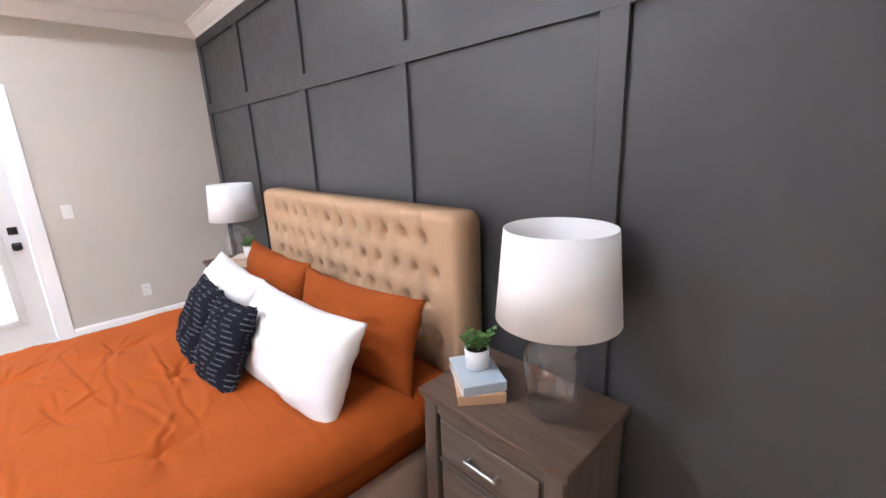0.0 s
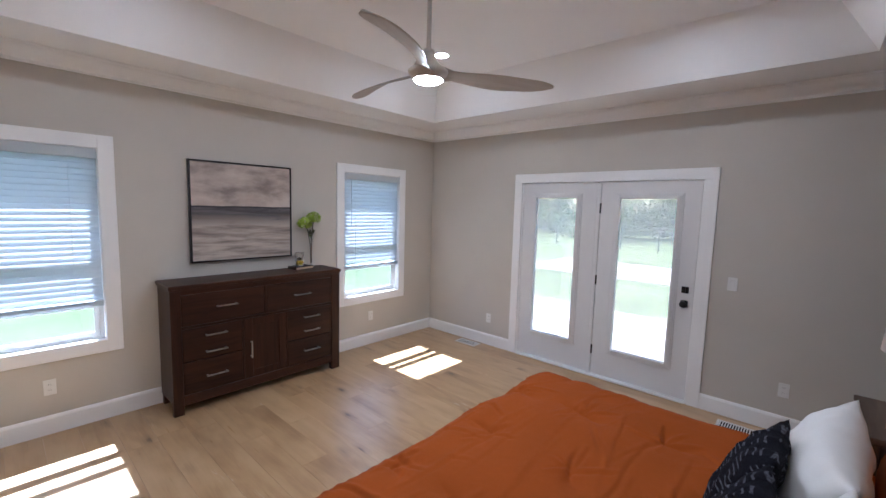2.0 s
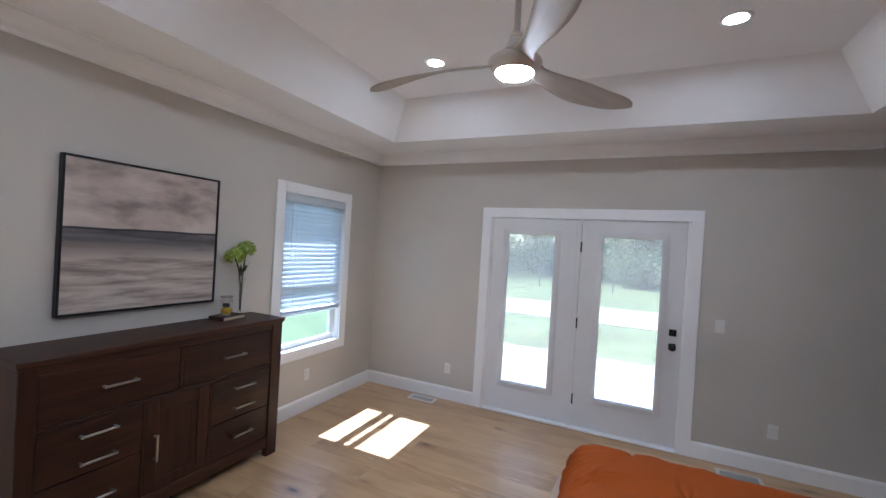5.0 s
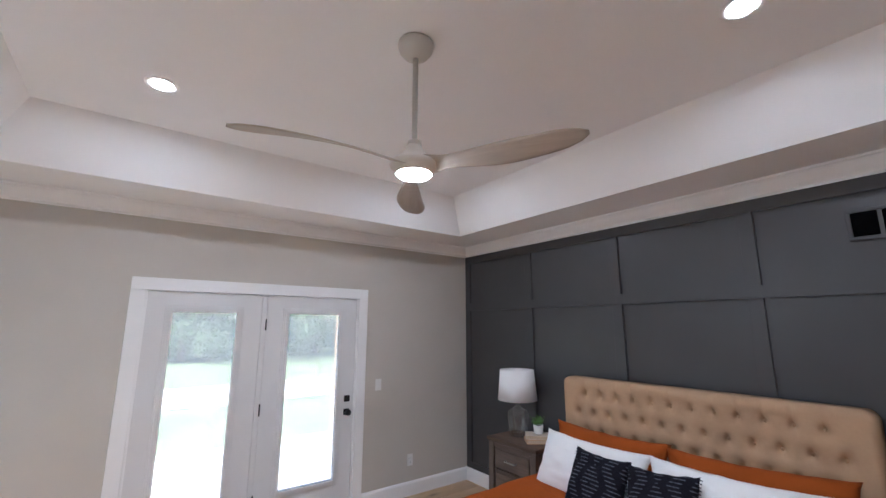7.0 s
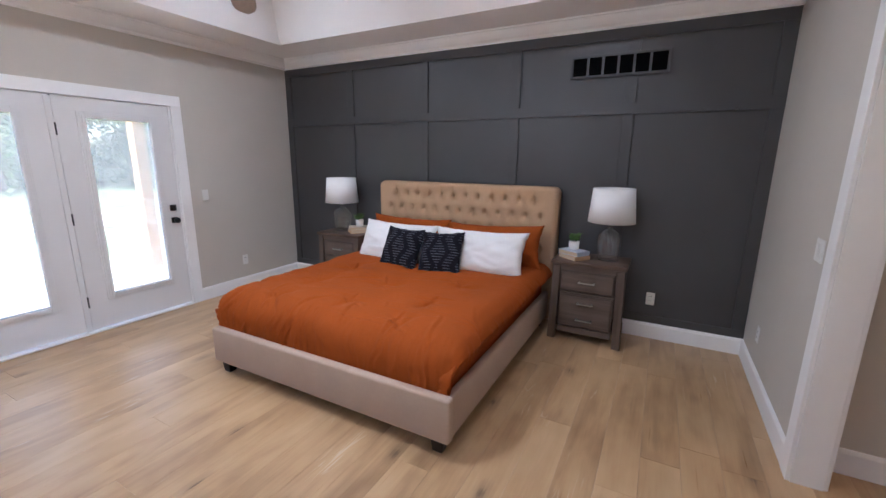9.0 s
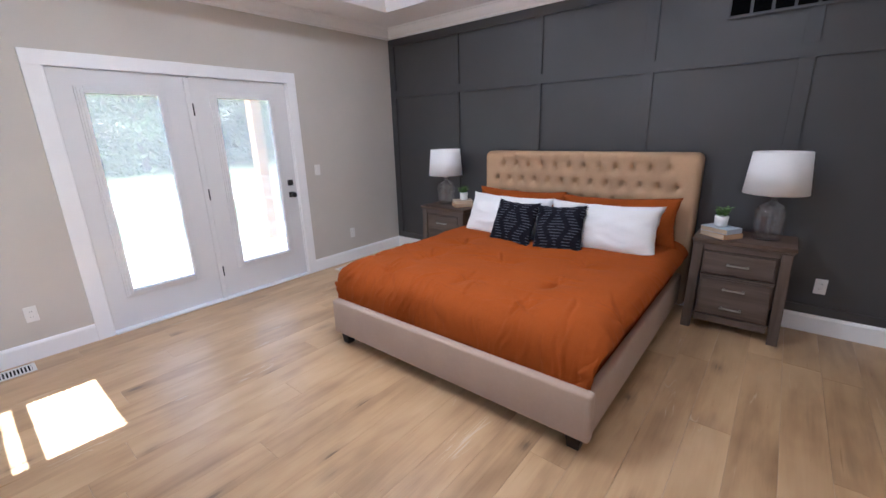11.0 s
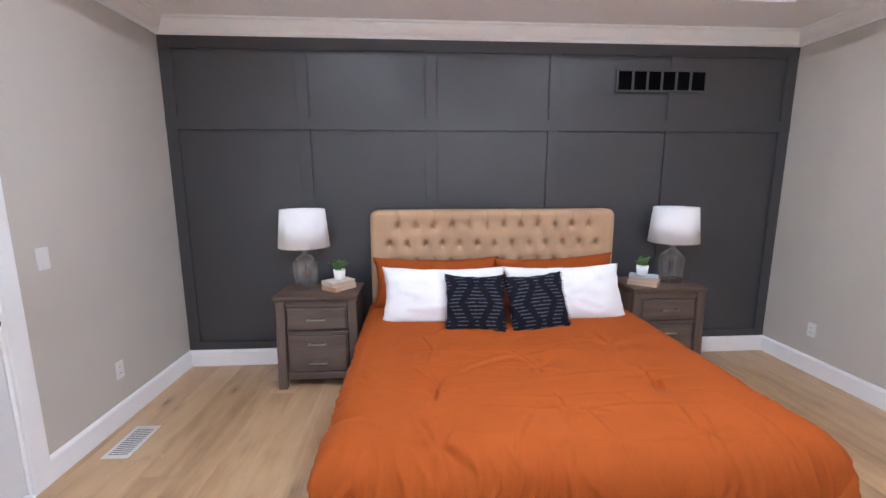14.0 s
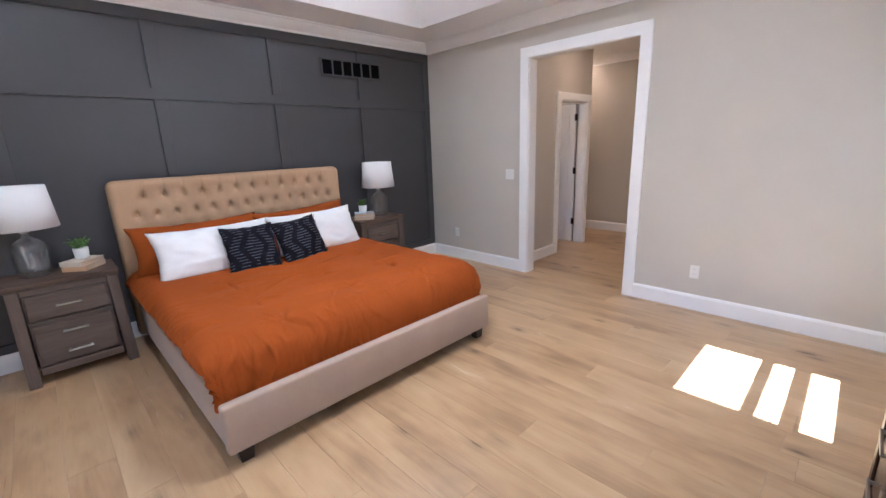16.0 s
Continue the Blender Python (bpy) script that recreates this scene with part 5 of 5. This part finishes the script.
bar_handle(door, (D - 0.007, D + 0.028), -0.155, 0.425, 0.078, vertical=True)

TOPZ = 1.0655
book("dark brown book with cream pages lying on the dresser", M_BOOK_DARK, 0.14, 0.205, 0.028, pose(W + 0.135, 3.015, TOPZ, 0, 0, 8))
holder = thing("candle_holder", "straight clear glass candle holder with yellow wax on a book", "candle holder", pose(W + 0.13, 3.005, TOPZ + 0.0285))
part("glass_cup", lathe([(0, 0), (0.038, 0), (0.043, 0.004), (0.044, 0.06), (0.044, 0.134), (0.0415, 0.134), (0.0415, 0.06), (0.040, 0.008), (0, 0.006)], 36), M_LAMPG, holder, "clear glass cup", True)
part("wax", lathe([(0, 0.006), (0.026, 0.008), (0.037, 0.03), (0.036, 0.045), (0.02, 0.056), (0, 0.058)], 24), M_YELLOW, holder, "yellow wax", True)
part("stone", lathe([(0, 0.055), (0.018, 0.058), (0.026, 0.072), (0.02, 0.086), (0, 0.09)], 20), M_BLACK, holder, "black round stone", True, at=pose(0.004, -0.006, 0.0))
part("rim", lathe([(0.0412, 0.1345), (0.0443, 0.1345), (0.0443, 0.137), (0.0412, 0.137)], 36, close=True), M_BLACK, holder, "dark rim")

vase = thing("flower_vase", "slim clear glass vase of green hydrangeas on the dresser", "vase", pose(W + 0.075, 3.165, TOPZ))
part("glass", lathe([(0, 0), (0.034, 0), (0.036, 0.006), (0.014, 0.018), (0.013, 0.05), (0.022, 0.20), (0.034, 0.345), (0.0315, 0.345), (0.0195, 0.20), (0.0105, 0.05), (0, 0.03)], 32), M_LAMPG, vase, "clear flared glass", True)
for dx, dy, sy, sz in ((0.012, -0.075, -0.06, 0.465), (-0.006, 0.035, 0.03, 0.52)):
    part("stem", tube([(0.002, dy * 0.05, 0.04), (0.003, dy * 0.1, 0.22), (dx * 0.6, dy * 0.5, 0.38), (dx, dy, sz - 0.02)], 0.005, 8), M_STEM, vase, "dark green stem")
    rng = random.Random(int(sz * 1000))
    bm = bmesh.new()
    for k in range(150):
        u, a = rng.uniform(-0.75, 1), rng.uniform(0, 6.283)
        d = Vector((math.sqrt(1 - u * u) * math.cos(a), math.sqrt(1 - u * u) * math.sin(a), u))
        c = Vector((dx, dy, sz)) + Vector((d.x * 0.06, d.y * 0.075, d.z * 0.062)) * rng.uniform(0.8, 1.08)
        side = d.orthogonal().normalized()
        side = Matrix.Rotation(rng.uniform(0, 6.28), 3, d) @ side
        acr = d.cross(side)
        hub = bm.verts.new(c + d * 0.002)
        for q in range(4):
            e = side * math.cos(q * math.pi / 2) + acr * math.sin(q * math.pi / 2)
            f = side * math.cos(q * math.pi / 2 + 0.8) + acr * math.sin(q * math.pi / 2 + 0.8)
            g2 = side * math.cos(q * math.pi / 2 - 0.8) + acr * math.sin(q * math.pi / 2 - 0.8)
            bm.faces.new((hub, bm.verts.new(c + g2 * 0.008 + d * 0.004), bm.verts.new(c + e * 0.016 + d * 0.002), bm.verts.new(c + f * 0.008 + d * 0.004)))
    part("bloom", bm, M_BLOOM, vase, "green hydrangea head")
for k in range(7):
    a = k * 0.9
    part("leaf", tube([(0, 0, 0.3), (0.02 * math.cos(a), 0.02 * math.sin(a), 0.36), (0.045 * math.cos(a), 0.045 * math.sin(a), 0.40)], [0.003, 0.009, 0.001], 5), M_STEM, vase)

pic = thing("framed_picture", "abstract grey and sand seascape in a thin dark frame", "picture", pose(W, 2.505, 1.638))
part("canvas", boxes((0.006, 0.034, -0.448, 0.448, -0.436, 0.436)), M_ART, pic, "painted canvas")
f = 0.012
part("frame", boxes((0.0, 0.042, -0.462, -0.462 + f, -0.45, 0.45), (0.0, 0.042, 0.462 - f, 0.462, -0.45, 0.45), (0.0, 0.042, -0.462 + f, 0.462 - f, 0.45 - f, 0.45), (0.0, 0.042, -0.462 + f, 0.462 - f, -0.45, -0.45 + f), bev=0.0015), M_BLACK, pic, "thin dark frame")


# ---- outdoors, seen through the glass ----
GZ = -0.30
structure("ground", boxes((-300, 300, -300, 300, GZ - 0.5, GZ)), M_GRASS, "mown green lawn", "ground")
structure("pavement_patio", boxes((-3.2, 4.0, N + 0.161, 8.62, GZ, -0.10), bev=0.01), M_CONC, "pale concrete patio", "pavement")
structure("road_driveway", boxes((-6.5, 30.0, 13.6, 17.6, GZ, GZ + 0.02)), M_GRAVEL, "pale gravel drive across the lawn", "road")
# eaves over the west wall, porch roof over the patio
structure("roof_eave", boxes((W - 0.70, W - 0.161, -3.0, N + 0.16, 2.58, 2.76)), M_SIDING, "white boxed roof eave", "roof")
porch = thing("porch_roof", "white porch roof on wooden posts over the patio", "roof", pose(0, 0, 0))
tagged(porch, kind="structure")
part("soffit", boxes((1.0, 5.2, N + 0.165, 7.7, 2.62, 2.75)), M_SIDING, porch)
part("beam", boxes((1.1, 5.1, 7.4, 7.6, 2.42, 2.619)), M_CEDAR, porch, "cedar beam")
post0 = part("post", boxes((-0.08, 0.08, -0.08, 0.08, -0.10, 2.419), bev=0.006), M_CEDAR, porch, "cedar post", at=pose(1.40, 7.5, 0))
again("post", post0, porch, pose(4.9, 7.5, 0))

house = thing("neighbor_house", "white lap-sided house across the side lawn", "house", pose(-12.6, 0, GZ))
bm = bmesh.new()
for k in range(18):
    z = k * 0.15
    a = [bm.verts.new(p) for p in ((0.03, -9, z), (0.03, 9, z), (0.012, 9, z + 0.15), (0.012, -9, z + 0.15))]
    b = [bm.verts.new(p) for p in ((0.0, -9, z), (0.0, 9, z))]
    bm.faces.new(a)
    bm.faces.new((a[0], b[0], b[1], a[1]))
part("siding", bm, M_SIDING, house, "white lap siding")
part("body", boxes((-8, -0.001, -9, 9, 0, 2.7)), M_SIDING, house)
bm = bmesh.new()
v = [bm.verts.new(p) for p in ((0.5, -9.5, 2.7), (0.5, 9.5, 2.7), (-8.5, 9.5, 2.7), (-8.5, -9.5, 2.7), (0.5, -9.5, 2.9), (0.5, 9.5, 2.9), (-8.5, 9.5, 2.9), (-8.5, -9.5, 2.9), (-4, -9.5, 4.7), (-4, 9.5, 4.7))]
for q in ((0, 1, 5, 4), (2, 3, 7, 6), (0, 3, 2, 1), (4, 5, 9, 8), (6, 7, 8, 9), (0, 4, 8, 7, 3), (1, 2, 6, 9, 5)):
    bm.faces.new([v[i] for i in q])
bmesh.ops.recalc_face_normals(bm, faces=bm.faces)
part("roof", bm, M_ROOF, house, "dark shingle roof")
for y in (1.55, 6.4):
    wf = part("window", boxes((0.032, 0.06, y - 0.5, y - 0.42, 1.2, 2.4), (0.032, 0.06, y + 0.42, y + 0.5, 1.2, 2.4), (0.032, 0.06, y - 0.42, y + 0.42, 2.32, 2.4), (0.032, 0.06, y - 0.42, y + 0.42, 1.2, 1.28)), M_VINYL, house)
    part("pane", boxes((0.031, 0.036, y - 0.42, y + 0.42, 1.28, 2.32)), M_GLASS, wf)

fence = thing("fence", "grey wire fence along the far lawn", "fence", pose(-16, 24, GZ))
pf = None
for i in range(9):
    at = pose(i * 1.9, 0, 0)
    if pf is None:
        pf = part("post", boxes((-0.03, 0.03, -0.03, 0.03, 0, 1.3)), M_FENCE, fence, at=at)
    else:
        again("post", pf, fence, at)
for z in (0.15, 0.5, 0.85, 1.2):
    part("rail", tube([(0, 0, z), (15.2, 0, z)], 0.008, 6), M_FENCE, fence)

shed = thing("far_shed", "grey shed with a red roof among far trees", "shed", pose(-6, 44, GZ))
part("body", boxes((-2, 2, -1.4, 1.4, 0, 1.7)), plain("shed_wall", (0.25, 0.26, 0.29), 0.8), shed)
bm = bmesh.new()
v = [bm.verts.new(p) for p in ((-2.2, -1.6, 1.7), (2.2, -1.6, 1.7), (2.2, 1.6, 1.7), (-2.2, 1.6, 1.7), (-2.2, 0, 2.5), (2.2, 0, 2.5))]
for q in ((0, 1, 5, 4), (2, 3, 4, 5), (0, 4, 3), (1, 2, 5), (0, 3, 2, 1)):
    bm.faces.new([v[i] for i in q])
part("roof", bm, M_BRICKRED, shed)


def tree(seed, height, spread):
    rng = random.Random(seed)
    t = thing("tree", "leafy green tree beyond the lawn", "tree", None, "far trees")
    part("trunk", tube([(0, 0, -0.05), (0.1, 0, height * 0.2), (0.0, 0.15, height * 0.45), (0.1, 0.1, height * 0.75)], [0.28, 0.2, 0.14, 0.05], 9), M_BARK, t)
    tips = []
    for k in range(8):
        a, z0 = k * 2.4 + rng.uniform(-0.3, 0.3), height * rng.uniform(0.25, 0.6)
        ln = spread * rng.uniform(0.5, 0.9)
        end = Vector((math.cos(a) * ln, math.sin(a) * ln, z0 + height * rng.uniform(0.1, 0.35)))
        part("limb", tube([(0, 0, z0), end * 0.5 + Vector((0, 0, z0 * 0.55)), end], [0.09, 0.06, 0.02], 6), M_BARK, t)
        tips.append(end)
    tips += [Vector((0, 0, height * f)) for f in (0.7, 0.82, 0.93)] + [Vector((rng.uniform(-1, 1) * spread * 0.6, rng.uniform(-1, 1) * spread * 0.6, height * rng.uniform(0.06, 0.85))) for _ in range(20)] + [Vector((rng.uniform(-1, 1) * spread, rng.uniform(-1, 1) * spread, height * rng.uniform(0.04, 0.25))) for _ in range(12)]
    vs, fs = [], []
    for tip in tips:
        rad = spread * rng.uniform(0.25, 0.42)
        for _ in range(150):
            d = Vector((rng.gauss(0, 1), rng.gauss(0, 1), rng.gauss(0, 0.8))).normalized() * rad * rng.uniform(0.35, 1.0)
            c = tip + d
            n = Vector((rng.gauss(0, 1), rng.gauss(0, 1), rng.gauss(0, 1))).normalized()
            s = n.orthogonal().normalized() * rng.uniform(0.09, 0.19)
            u = n.cross(s)
            k = len(vs)
            vs += [c - s, c + u * 0.6, c + s, c - u * 0.6]
            fs.append((k, k + 1, k + 2, k + 3))
    me = bpy.data.meshes.new("crown")
    me.from_pydata([tuple(p) for p in vs], [], fs)
    me.materials.append(M_LEAVES)
    ob = new("crown", me)
    ob.parent = t
    return t


kinds = [tree(3, 9.0, 3.4), tree(8, 7.0, 3.0), tree(21, 11.0, 4.2)]
spots = [(-24, 34), (-17, 37), (-11, 33), (-4, 48), (3, 35), (8, 40), (14, 33), (20, 38), (27, 34), (-31, 40), (34, 42), (6, 30), (12, 44), (18, 29), (-14, 46), (25, 46), (-20, 28), (0, 41), (-8, 38), (-1, 34), (10, 33), (16, 39), (22, 31), (-26, 45), (-34, 33), (30, 38), (-5, 41), (4, 46), (38, 34), (-15, 41), (-22, 43), (1, 30), (7, 34)]
for i, (x, y) in enumerate(spots):
    k, at = kinds[i % 3], pose(x, y, GZ, 0, 0, i * 77)
    if i < 3:
        k.matrix_basis = at
    else:
        copy_thing(k, at)


# ---- floor: oak boards along x on a dark sub-floor ----
floor = structure("floor", boxes((W - 0.16, E + 0.15, HS - 0.12, N + 0.09, -0.2, -0.0125)), M_SUB, "pale oak plank floor with dark knots", "floor")
bm = bmesh.new()
g = 0.0006
lo = [bm.verts.new((x, y, -0.012)) for x, y in ((0, 0), (1, 0), (1, 1), (0, 1))]
mid = [bm.verts.new((x, y, -0.0009)) for x, y in ((0, 0), (1, 0), (1, 1), (0, 1))]
hi = [bm.verts.new((x, y, 0)) for x, y in ((0.0006, 0.0035), (0.9994, 0.0035), (0.9994, 0.9965), (0.0006, 0.9965))]
for a, b in ((lo, mid), (mid, hi)):
    for i in range(4):
        bm.faces.new((a[i], a[(i + 1) % 4], b[(i + 1) % 4], b[i]))
bm.faces.new(hi)
rng = random.Random(5)
PW = 0.19
first, y, r = None, -3.04 + 0.10, 0
while y < N + 0.02:
    x0, x1 = (W, E) if y > -0.13 else (-0.95, 2.28)
    x, y1 = x0 - rng.uniform(0.1, 1.6), min(y + PW, N + 0.02)
    while x < x1:
        length = rng.choice((1.0, 1.4, 1.8, 2.1))
        a, b = max(x, x0), min(x + length, x1)
        if b - a > 0.03:
            at = Matrix.Translation((a + g / 2, y + g / 2, 0)) @ Matrix.Diagonal((b - a - g, y1 - y - g, 1, 1))
            if first is None:
                first = part("plank", bm, M_OAK, floor, at=at)
            else:
                again("plank", first, floor, at)
        x += length
    y += PW
